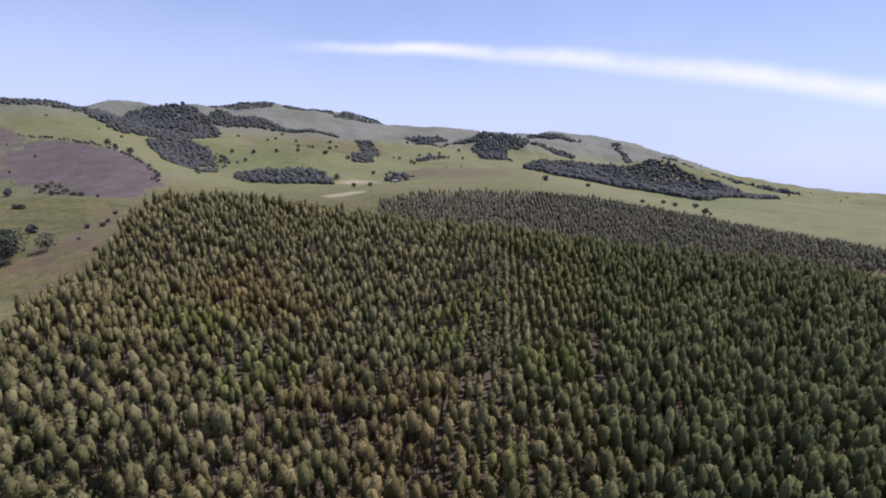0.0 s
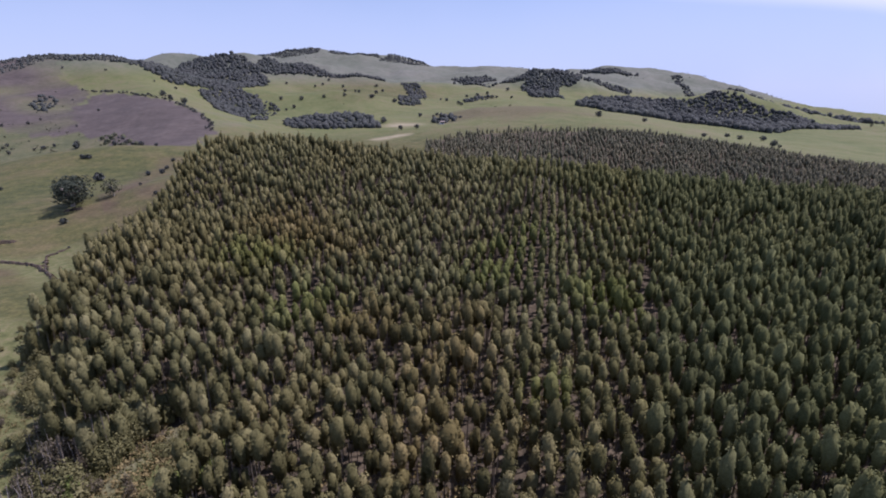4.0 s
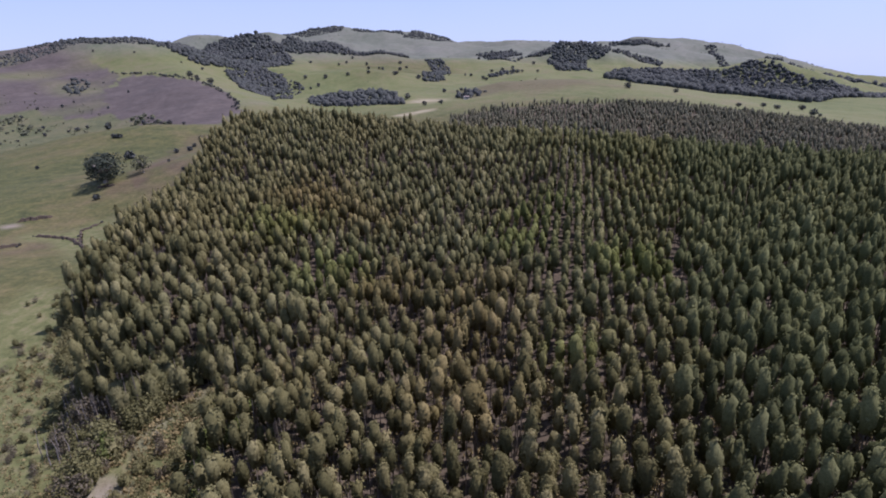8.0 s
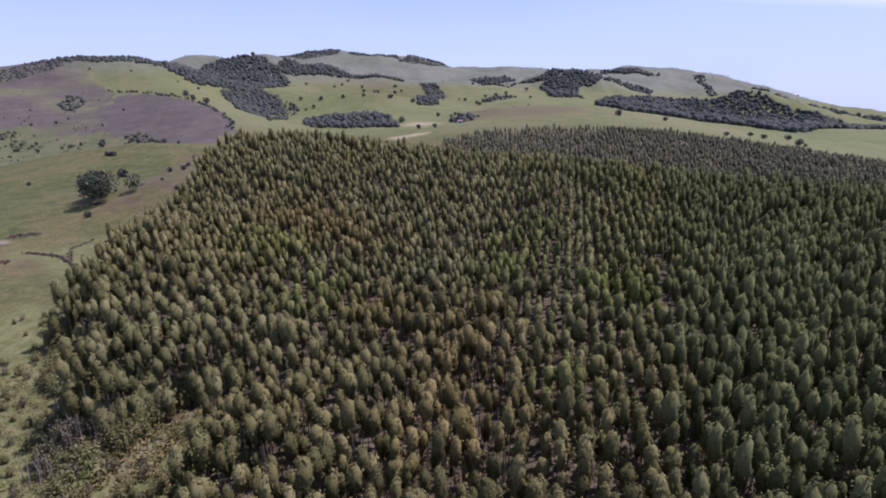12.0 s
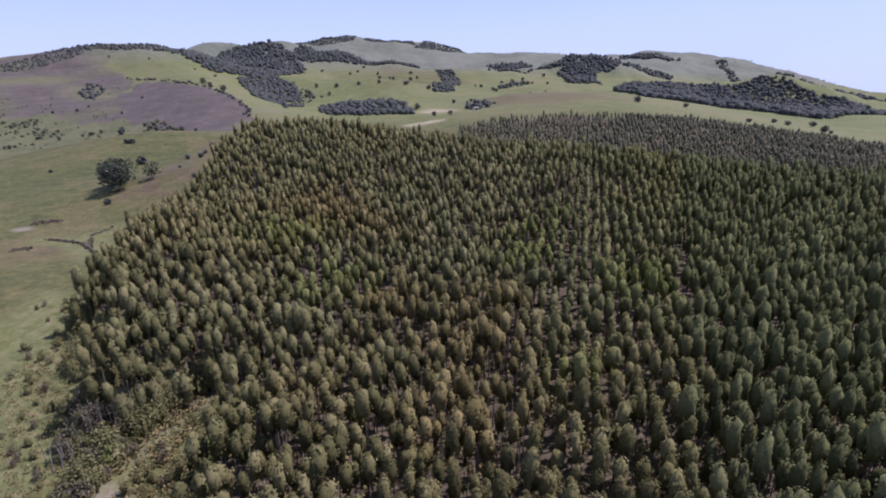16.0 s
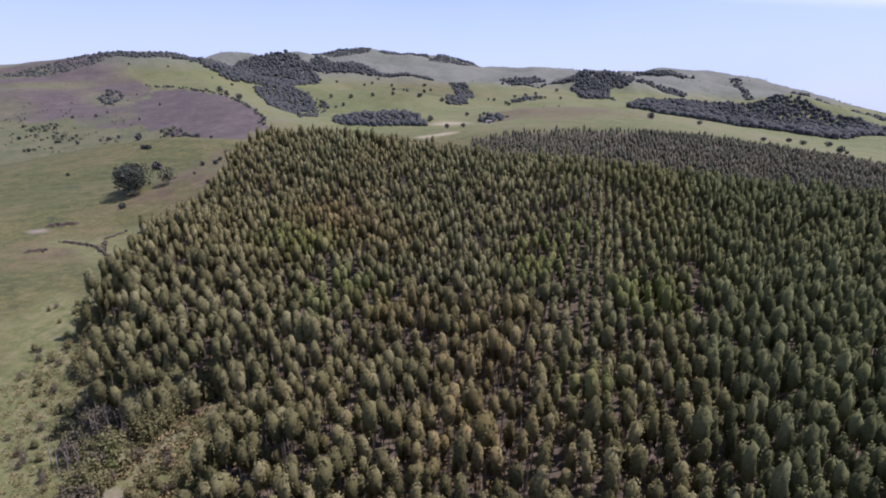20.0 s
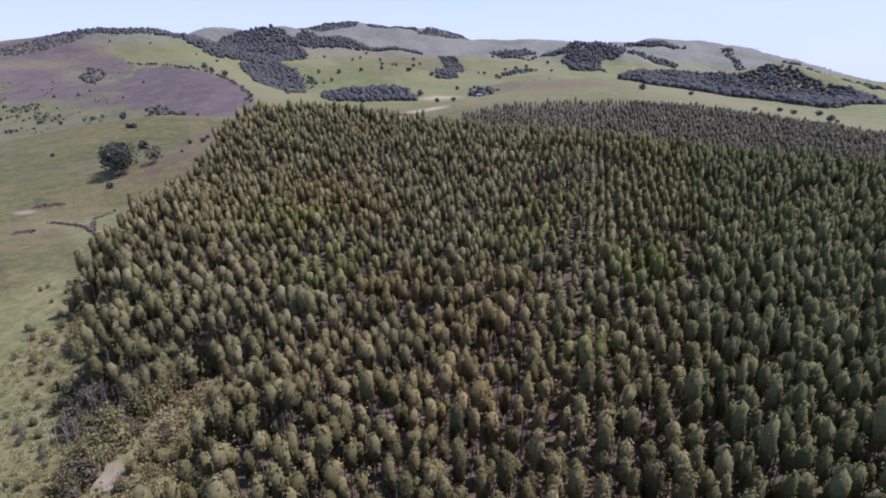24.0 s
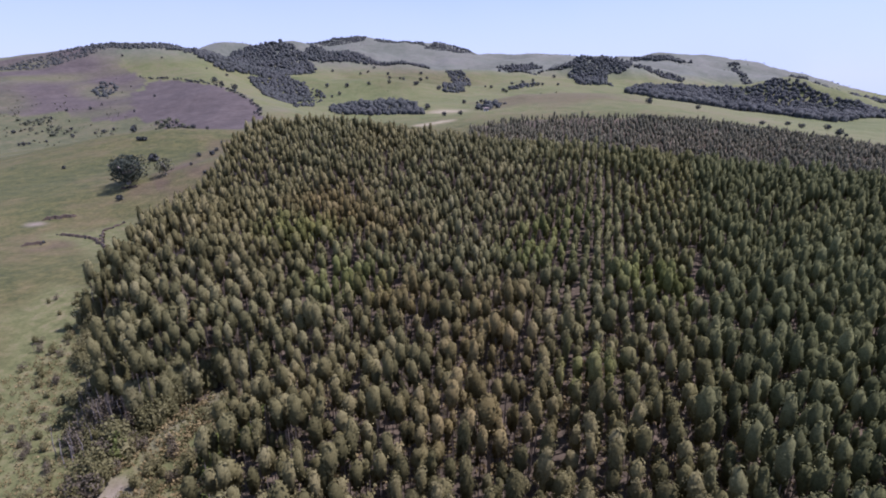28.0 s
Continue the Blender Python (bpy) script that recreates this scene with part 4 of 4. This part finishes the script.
wood("far_strip_wood", "thin dark strip of wood down a far green mountainside", [(800, 1790), (770, 1680), (735, 1560), (695, 1400), (715, 1400), (760, 1560), (800, 1680), (825, 1780)], 9.0, 0.9)
wood("slope_grove", "ragged clump of dark trees on the western slope", [(-436, 615), (-453, 660), (-432, 655), (-414, 625), (-398, 580), (-412, 585)], 7.0, 0.6)
wood("field_foot_grove", "ragged grey trees along the foot of a bare field", [(-250, 425), (-280, 470), (-262, 468), (-235, 436), (-205, 395), (-225, 395)], 7.5, 0.5, M_SCRUB)
wood("slope_foot_scrub", "grey-green scrub trees at the foot of the western slope", [(-384, 443), (-425, 486), (-402, 496), (-370, 475), (-330, 440), (-350, 432)], 9.0, 0.5, M_SCRUB)


FIELD_EDGE = [
    (-416, 683), (-376, 664), (-317, 616), (-274, 582), (-238, 547), (-209, 511), (-189, 483), (-182, 456),
]
VALLEY_TREES = [
    (-254, 1018), (-203, 1018), (-191, 1034), (-186, 1071), (-152, 1019), (-121, 827), (-119, 942), (-110, 919), (-181, 1657),
    (-93, 1049), (-78, 998), (-84, 947), (-77, 804), (-147, 798), (-179, 794), (-210, 799), (-210, 762), (-45, 806),
    (-322, 720), (-288, 609), (-268, 582), (-247, 566), (-179, 791), (-147, 798), (-118, 802), (-78, 797), (-46, 800),
    (-45, 569), (-24, 515), (-7, 627), (-9, 513), (25, 899), (35, 890), (9, 606), (13, 621), (-185, 731),
    (-177, 742), (-210, 745),
]
EASTERN_TREES = [
    (108, 884), (116, 887), (141, 892), (54, 822), (51, 844), (70, 934), (87, 919), (104, 927), (147, 971),
    (174, 538), (220, 537), (246, 466), (278, 486), (290, 485), (299, 441), (299, 451), (324, 503),
]
WESTERN_TREES = [
    (-381, 666), (-369, 660), (-355, 647), (-340, 637), (-398, 672), (-303, 610), (-282, 603), (-265, 580), (-242, 557),
    (-352, 729), (-421, 746), (-483, 757), (-458, 782), (-439, 640), (-421, 625), (-410, 601), (-406, 642), (-447, 648),
    (-334, 565), (-322, 508), (-305, 448), (-288, 450), (-254, 451), (-235, 427), (-179, 331), (-189, 331), (-173, 331),
    (-165, 331), (-180, 459), (-189, 485), (-351, 409), (-356, 405), (-353, 406), (-397, 517), (-393, 490), (-375, 539),
    (-376, 523), (-343, 418), (-331, 432), (-351, 459), (-371, 450), (-317, 441), (-311, 443), (-259, 440), (-247, 445),
]
PASTURE_BUSHES = [
    (-133, 268, 1.7), (-138, 264, 1.5), (-102, 198, 1.0), (-126, 181, 1.3), (-157, 256, 2.6), (-192, 241, 1.1), (-279, 434, 3.4), (-188, 295, 1.6), (-184, 295, 1.6),
    (-186, 295, 1.4), (-135, 278, 1.3), (-116, 215, 0.8), (-139, 295, 1.2), (-391, 442, 2.0),
]


# ---- single trees and bushes of the pastures ----
def limb_tree(seed, height, radius, leaves, leaf, mat=None, lobes=4, bark=None, limbs=5):
    """Meshes of a broad pasture tree: a short forked trunk with limbs, and a crown of several lobes."""
    g = np.random.default_rng(seed)
    stems = [stick([(0, 0, -0.6), (0.1, 0.05, height * 0.18), (0.0, 0.1, height * 0.42)], [radius * 0.09, radius * 0.07, radius * 0.05], 6)]
    for q in range(limbs):
        a = q * 6.28 / limbs + g.uniform(-0.4, 0.4)
        r = radius * g.uniform(0.45, 0.7 if limbs < 6 else 0.62)
        stems.append(stick([(0, 0.05, height * g.uniform(0.2, 0.4)), (r * 0.5 * math.cos(a), r * 0.5 * math.sin(a), height * 0.52),
                            (r * math.cos(a), r * math.sin(a), height * g.uniform(0.65, 0.8))], [radius * 0.045, radius * 0.03, 0.03], 5))
    return (mesh_from("crown", *broad_crown(g, leaves, height, radius, leaf, lobes), [mat or M_NATIVE]), mesh_from("trunk", *joined(stems), [bark or M_BARK_DARK], True))


def plant(name, label, category, group, meshes, x, y, size, turn, wide=1.0):
    top = thing(name, label, category, group)
    top.location = (x, y, float(land(x, y)))
    top.rotation_euler = (0, 0, turn)
    top.scale = (size * wide, size * wide, size)
    crown_mesh, trunk_mesh = meshes
    part("trunk", trunk_mesh, top, "short forked trunk")
    part("crown", crown_mesh, top)
    return top


big = limb_tree(903, 11.0, 7.8, 2100, 0.40, M_DARK_TREE, 8, M_DEAD, 9)
plant("pasture_tree", "large dark spreading tree with pale bare limbs in the cattle pasture", "tree", "", big, -133, 198, 1.0, 0.4, 1.35)
plant("pasture_tree", "smaller grey half-leafless tree beside the large pasture tree", "tree", "", limb_tree(901, 7.0, 4.0, 300, 0.4, M_SCRUB, 5, M_DEAD, 7), -121, 204, 1.0, 1.0)

tree_kinds = [limb_tree(910 + n, 7.0, 4.4, 170, 0.8) for n in range(6)]
g_single = np.random.default_rng(77)
for group, label, places in (("trees scattered in the valley", "dark rounded tree standing in green pasture", VALLEY_TREES),
                             ("trees scattered on the eastern slopes", "small dark tree on an open grassy slope", EASTERN_TREES),
                             ("trees scattered on the western hill", "dark bushy tree along the edge of a bare brown field", WESTERN_TREES)):
    for x, y in places:
        plant("pasture_tree", label, "tree", group, tree_kinds[g_single.integers(0, 6)], x, y,
              g_single.uniform(0.55, 1.0) * (0.45 if places is WESTERN_TREES else 0.85), g_single.uniform(0, 6.28), g_single.uniform(0.85, 1.2))


def shrub_meshes(seed, leaves, leaf, mat, height=1.0, solid=True):
    """Meshes of a bush one metre in radius: a few stems and a leafy top."""
    g = np.random.default_rng(seed)
    pieces = []
    for q in range(3):
        v, f = crown_cards(g, leaves // 3, height * g.uniform(1.2, 1.7), height * g.uniform(0.0, 0.3), g.uniform(0.5, 0.75), leaf, 0.6, 0.25, 0.6)
        w, e = crown_body(g, 6, 5, height * 1.1, 0.1, 0.52)
        shift = g.uniform(-0.4, 0.4, 2)
        v[:, :2] += shift
        w[:, :2] += shift
        pieces += [(v, f), (w, e)] if solid else [(v, f)]
    stems = [stick([(0, 0, -0.3), (0.3 * math.cos(a), 0.3 * math.sin(a), height * 0.9)], [0.06, 0.02], 4) for a in (0.3, 2.4, 4.5)]
    return mesh_from("foliage", *joined(pieces), [mat]), mesh_from("stem", *joined(stems), [M_BARK_DARK], True)


def bush(label, group, meshes, x, y, size, turn):
    top = thing("bush", label, "bush", group)
    top.location = (x, y, float(land(x, y)))
    top.rotation_euler = (0, 0, turn)
    top.scale = (size, size, size)
    part("foliage", meshes[0], top)
    part("stem", meshes[1], top, "thin dark forked stem")


dark_bushes = [shrub_meshes(950 + n, 90, 0.28, M_NATIVE) for n in range(4)]
green_bushes = [shrub_meshes(960 + n, 300, 0.11, M_BUSH, 1.2) for n in range(5)]
dry_bushes = [shrub_meshes(970 + n, 400, 0.085, M_DRY, 1.3, False) for n in range(4)]
olive_bushes = [shrub_meshes(980 + n, 390, 0.085, M_OLIVE, 1.3) for n in range(4)]
for x, y, r in PASTURE_BUSHES:
    bush("low dark bush in the cattle pasture", "bushes in the pasture", dark_bushes[g_single.integers(0, 4)], x, y, r, g_single.uniform(0, 6.28))
for chain, n in ((GULLY, 10), (GULLY_ARM, 4)):
    for q in range(n):
        k = q / (n - 1) * (len(chain) - 1)
        a, b = chain[int(k)], chain[min(int(k) + 1, len(chain) - 1)]
        x, y = a[0] + (b[0] - a[0]) * (k % 1) + g_single.normal() * 0.5, a[1] + (b[1] - a[1]) * (k % 1) + g_single.normal() * 0.5
        bush("low dark bush growing in an eroded gully", "bushes along the gully", dark_bushes[g_single.integers(0, 4)], x, y, g_single.uniform(0.22, 0.5), g_single.uniform(0, 6.28))
for x, y in ((-137, 161), (-135.5, 163), (-134, 165), (-120, 136), (-121, 138)):
    bush("low dark bush beside a bare earth scar", "bushes beside the earth scar", dark_bushes[g_single.integers(0, 4)], x, y, g_single.uniform(0.3, 0.55), g_single.uniform(0, 6.28))


def cut_bank(chain, height, label):
    """A low crumbling bank of bare dark soil along a chain of places, steep towards the camera."""
    g = np.random.default_rng(int(abs(chain[0][0]) * 10))
    pts = []
    for (ax, ay), (bx, by) in zip(chain, chain[1:]):
        n = max(3, int(math.hypot(bx - ax, by - ay) / 0.7))
        for q in range(n):
            pts.append((ax + (bx - ax) * q / n, ay + (by - ay) * q / n))
    pts = np.array(pts + [chain[-1]]) + g.normal(size=(len(pts) + 1, 2)) * 0.25
    top = height * (0.7 + 0.5 * np.abs(np.sin(np.arange(len(pts)) * 0.9))) * np.minimum(1, np.minimum(np.arange(len(pts)), np.arange(len(pts))[::-1]) / 2 + 0.2)
    rows = []
    for dy, up in ((-0.5, -0.2), (-0.15, 0.55), (0.0, 0.95), (0.35, 1.0), (1.3, -0.2)):
        x, y = pts[:, 0] + g.normal(size=len(pts)) * 0.08, pts[:, 1] + dy
        rows.append(np.stack([x, y, land(x, y) + (up * top if up > 0 else -0.25)], 1))
    v = np.stack(rows, 1).reshape(-1, 3)
    k = len(rows)
    f = [(a * k + c, (a + 1) * k + c, (a + 1) * k + c + 1, a * k + c + 1) for a in range(len(pts) - 1) for c in range(k - 1)]
    tagged(new("earth_bank", mesh_from("earth_bank", v, np.array(f), [M_SOIL])), label, "bank", "eroded banks in the pasture")


cut_bank(GULLY, 0.7, "crumbling dark earth bank of an eroded gully")
cut_bank(GULLY_ARM, 0.45, "crumbling dark earth bank of an eroded gully")
cut_bank([(-139, 160), (-137, 162), (-132, 166)], 1.0, "low dark bank behind a bare earth scar")
cut_bank([(-124, 134), (-121, 138)], 0.8, "short dark eroded bank in the pasture")
cut_bank([(-133, 192), (-127, 194)], 0.8, "short dark eroded bank in the pasture")

# shrubs of the clearing, and rough growth along the plantation's edge
made = 0
while made < 85:
    x, y = g_single.uniform(-46, -20), g_single.uniform(32, 78)
    if not inside(CLEARING, np.array([x]), np.array([y]))[0] or line_distance(TRACK, np.array([x]), np.array([y]))[0] < 0.7:
        continue
    pick = g_single.uniform()
    if x > -35 and y < 66 and pick < 0.45:
        bush("bright green leafy shrub in the clearing", "shrubs in the clearing", green_bushes[g_single.integers(0, 5)], x, y, g_single.uniform(1.0, 2.2), g_single.uniform(0, 6.28))
    elif pick < 0.8:
        bush("low brownish shrub beside the dirt track", "shrubs in the clearing", olive_bushes[g_single.integers(0, 4)], x, y, g_single.uniform(0.6, 1.3), g_single.uniform(0, 6.28))
    else:
        bush("dry grey twiggy shrub in the clearing", "shrubs in the clearing", dry_bushes[g_single.integers(0, 4)], x, y, g_single.uniform(0.6, 1.2), g_single.uniform(0, 6.28))
    made += 1
for q in range(60):
    k = q / 59
    x, y = -50 - 30 * k + g_single.normal() * 2.6, 44 + 56 * k + g_single.normal() * 2.6
    if inside(PLANTATION, np.array([x]), np.array([y]))[0]:
        continue
    if q % 3:
        bush("low olive scrub bush at the plantation's edge", "scrub at the plantation's edge", olive_bushes[g_single.integers(0, 4)], x, y, g_single.uniform(0.4, 0.95), g_single.uniform(0, 6.28))
    else:
        bush("dry grey scrub bush at the plantation's edge", "scrub at the plantation's edge", dry_bushes[g_single.integers(0, 4)], x, y, g_single.uniform(0.4, 0.9), g_single.uniform(0, 6.28))
dead_stems = [mesh_from("stem", *stick([(0, 0, -0.4), (0.1 * n, 0.1, 2.0), (0.3 - 0.2 * n, 0.15, 4.6 - 0.5 * n)], [0.07, 0.055, 0.015], 5), [M_DEAD], True) for n in range(3)]
for x, y, r in ((-49, 57, 2.6), (-51, 60, 2.4), (-48.5, 61, 2.2), (-53, 63, 2.5), (-50, 54, 2.2), (-54.5, 67, 2.3)):
    top = thing("thicket", "tall leafless grey thicket beside the dirt track", "bush", "grey thickets beside the track")
    top.location = (x, y, float(land(x, y)))
    top.rotation_euler = (0, 0, g_single.uniform(0, 6.28))
    part("foliage", dry_bushes[g_single.integers(0, 4)][0], top, "tangle of grey twigs").scale = (r * 0.8, r * 0.8, r * 0.9)
    for q in range(9):
        part("stem", dead_stems[q % 3], top, "pale bare stem").location = (g_single.uniform(-1.9, 1.9), g_single.uniform(-1.9, 1.9), 0)
for q in range(46):
    k = q / 45 * (len(TRACK) - 1.001)
    a, c = TRACK[int(k)], TRACK[int(k) + 1]
    x, y = a[0] + (c[0] - a[0]) * (k % 1) - g_single.uniform(1.6, 4.6), a[1] + (c[1] - a[1]) * (k % 1) + g_single.uniform(0.5, 3.5)
    kinds = olive_bushes if q % 4 else dry_bushes
    bush("tangled undergrowth bush below the plantation edge", "undergrowth beside the track", kinds[g_single.integers(0, 4)], x, y, g_single.uniform(1.3, 2.5), g_single.uniform(0, 6.28))
EDGE = [(-48, 56), (-58, 73), (-67, 87), (-81, 127), (-87, 160)]
for q in range(62):
    k = q / 62 * (len(EDGE) - 1)
    a, c = EDGE[int(k)], EDGE[int(k) + 1]
    x, y = a[0] + (c[0] - a[0]) * (k % 1) - g_single.uniform(0.5, 5.0), a[1] + (c[1] - a[1]) * (k % 1) + g_single.normal() * 0.8
    bush("leafy young growth along the plantation's edge", "young growth along the plantation's edge", olive_bushes[g_single.integers(0, 4)], x, y, g_single.uniform(0.9, 2.1), g_single.uniform(0, 6.28))
bush("tall yellow-green shrub beside the dirt track", "", green_bushes[1], -44.5, 54, 2.0, 0.3)
for x, y, r in ((-30.5, 57.5, 2.3), (-32, 56, 1.9), (-29.5, 59.5, 1.7)):
    bush("bright green leafy shrub at the edge of the clearing", "bright shrubs at the clearing's edge", green_bushes[int(10 * r) % 5], x, y, r, 3 * r)


# ---- rank brown herbs over the clearing and the plantation's rough edge ----
herb_shapes = [(lambda s: joined([crown_cards(s, 14, 0.9, 0.0, 0.5, 0.16, 0.5, 0.3, 0.7)]))(np.random.default_rng(520 + n)) for n in range(6)]
g_herb = np.random.default_rng(62)
x = g_herb.uniform(-72, -20, 9000)
y = g_herb.uniform(30, 98, 9000)
edge = np.clip(1.3 - line_distance([(-50, 36), (-55, 52), (-66, 70), (-78, 92)], x, y) / 9, 0, 1)
keep = ((inside(CLEARING, x, y) & (line_distance(TRACK, x, y) > 0.35 + 0.45 * ripple(x, y, 3))) | ((g_herb.uniform(0, 1, len(x)) < edge * 0.8 * np.clip(0.7 + 0.6 * ripple(x, y, 8, 0.3), 0, 1)) & ~inside(PLANTATION, x, y))) & (np.hypot((x + 42.5) / 3.4, (y - 49) / 2.2) > 1)
top = thing("clearing_herbs", "rank brown and olive herbs covering the clearing", "undergrowth", kind="stuff")
half = g_herb.uniform(0, 1, len(x)) < 0.62
for name, some, mat in (("dry_herbs", keep & half, M_DRY_HERB), ("olive_herbs", keep & ~half, M_OLIVE)):
    part(name, stand_mesh(name, scatter(herb_shapes, x[some], y[some], land(x[some], y[some]) - 0.05, np.where(inside(CLEARING, x[some], y[some]), 1.0, 0.6), g_herb, 0.35), mat), top)

x = g_herb.uniform(-70, 70, 15000)
y = g_herb.uniform(28, 92, 15000)
keep = inside(PLANTATION, x, y) & ~inside(CLEARING, x, y) & (np.abs(x) < 0.9 * y + 12) & (g_herb.uniform(0, 1, len(x)) < 0.45 + 0.4 * ripple(x, y, 7, 1.4))
top = thing("plantation_undergrowth", "sparse brown and olive undergrowth below the plantation trees", "undergrowth", kind="stuff")
half = g_herb.uniform(0, 1, len(x)) < 0.6
low_shapes = [crown_cards(np.random.default_rng(540 + n), 9, 1.1, 0.0, 0.6, 0.2, 0.5, 0.3, 0.7) for n in range(6)]
for name, some, mat in (("dry_undergrowth", keep & half, M_DRY_HERB), ("olive_undergrowth", keep & ~half, M_OLIVE)):
    part(name, stand_mesh(name, scatter(low_shapes, x[some], y[some], land(x[some], y[some]) - 0.05, 1.0, g_herb, 0.35), mat), top)

# ---- scrub that nobody could count: the western slope and the folds of the far hills ----
scrub_shapes = [broad_crown(np.random.default_rng(500 + n), 24, 4.0, 2.4, 0.8) for n in range(6)]
g_scrub = np.random.default_rng(61)
x = g_scrub.uniform(-640, -170, 12000)
y = g_scrub.uniform(360, 820, 12000)
band = np.clip(1.2 - line_distance([(-520, 500), (-380, 490), (-290, 455)], x, y) / 70, 0, 1) + 0.12 * inside(BURNT_SLOPE, x, y)
keep = (g_scrub.uniform(0, 1, len(x)) < 0.45 * band * np.clip(0.1 + 1.2 * ripple(x, y, 16, 3.0), 0, 1)) & ~inside(BURNT_FIELD, x, y)
top = thing("slope_scrub", "patchy grey-green scrub bushes over the western slope", "scrub", kind="stuff")
part("bushes", stand_mesh("slope_scrub", scatter(scrub_shapes, x[keep], y[keep], land(x[keep], y[keep]) - 0.3, 0.33, g_scrub, 0.35), M_SCRUB), top)
x = g_scrub.uniform(-1100, 1300, 26000)
y = g_scrub.uniform(650, 2050, 26000)
fold = np.abs(fractal(x / 150 + 7, y / 150 + 3))
keep = (g_scrub.uniform(0, 1, len(x)) < 0.6 * np.clip(1 - fold / 0.10, 0, 1) * np.clip(0.2 + fractal(x / 300, y / 300 + 20), 0, 1)) & (np.abs(x - 0.1 * y) < 0.95 * y)
top = thing("fold_scrub", "dark scrub and small trees along the folds of the hills", "scrub", kind="stuff")
part("bushes", stand_mesh("fold_scrub", scatter(scrub_shapes, x[keep], y[keep], land(x[keep], y[keep]) - 0.3, 0.7, g_scrub, 0.35), M_SCRUB), top)


x, y = [], []
for (ax, ay), (bx, by) in zip(FIELD_EDGE, FIELD_EDGE[1:]):
    n = int(math.hypot(bx - ax, by - ay) / 1.6)
    x += list(np.linspace(ax, bx, n, False))
    y += list(np.linspace(ay, by, n, False))
x, y = np.array(x) + g_scrub.normal(size=len(x)) * 1.2, np.array(y) + g_scrub.normal(size=len(x)) * 1.6
keep = g_scrub.uniform(0, 1, len(x)) < 0.5 + 0.45 * ripple(x, y, 13, 2.0)
top = thing("field_hedge", "ragged dark hedge along the upper edge of a bare field", "hedge", kind="stuff")
part("bushes", stand_mesh("field_hedge", scatter(scrub_shapes, x[keep], y[keep], land(x[keep], y[keep]) - 0.3, 0.55, g_scrub, 0.35), M_NATIVE), top)


# ---- white farm buildings beyond the grove ----
def painted(name, colour, rough=0.7):
    m, nt, bs = material(name, rough)
    f = n_noise(nt, 1.2, 5.0, 0.6)
    nt.links.new(n_mix(nt, n_math(nt, "MULTIPLY", f, 0.35), colour, tuple(0.7 * v for v in colour)), bs.inputs["Base Color"])
    return m


M_WALL = painted("whitewashed_wall", (0.72, 0.70, 0.66))
M_TILE = painted("clay_tile_roof", (0.20, 0.165, 0.145))
M_SHUTTER = painted("dark_shutter", (0.06, 0.07, 0.08), 0.4)


def block(lo, hi):
    """A box from one corner to the other."""
    (ax, ay, az), (bx, by, bz) = lo, hi
    v = np.array([(x, y, z) for z in (az, bz) for x, y in ((ax, ay), (bx, ay), (bx, by), (ax, by))], float)
    f = np.array([(0, 3, 2, 1), (4, 5, 6, 7), (0, 1, 5, 4), (1, 2, 6, 5), (2, 3, 7, 6), (3, 0, 4, 7)])
    return v, f


def farmhouse(x, y, length, depth, height, turn):
    top = thing("farmhouse", "small whitewashed farmhouse with a clay tile gable roof", "house", "farm buildings in the valley")
    top.location = (x, y, float(land(x, y)) - 0.3)
    top.rotation_euler = (0, 0, radians(turn))
    a, d = length / 2, depth / 2
    part("wall", mesh_from("wall", *block((-a, -d, -0.5), (a, d, height)), [M_WALL]), top)
    o, rise = 0.5, depth * 0.3
    roof = np.array([(-a - o, -d - o, height), (a + o, -d - o, height), (a + o, 0, height + rise), (-a - o, 0, height + rise), (a + o, d + o, height), (-a - o, d + o, height)], float)
    roof = np.concatenate([roof + (0, 0, 0.02), roof + (0, 0, 0.2)])
    faces = np.array([(0, 3, 2, 1), (3, 5, 4, 2), (6, 7, 8, 9), (9, 8, 10, 11), (0, 1, 7, 6), (4, 5, 11, 10), (1, 2, 8, 7), (2, 4, 10, 8), (5, 3, 9, 11), (3, 0, 6, 9)])
    part("roof", mesh_from("roof", roof, faces, [M_TILE]), top, "weathered clay tile roof")
    part("door", mesh_from("door", *block((-0.5, -d - 0.06, 0.2), (0.5, -d + 0.02, 2.3)), [M_SHUTTER]), top)
    for q in (-0.6, 0.6):
        part("window", mesh_from("window", *block((q * a - 0.6, -d - 0.05, 1.2), (q * a + 0.6, -d + 0.02, 2.3)), [M_SHUTTER]), top)


farmhouse(-124, 680, 8.0, 5.0, 3.0, 8)
farmhouse(-147, 676, 7.0, 5.0, 3.0, -5)
farmhouse(16, 533, 4.5, 3.4, 2.5, 12)
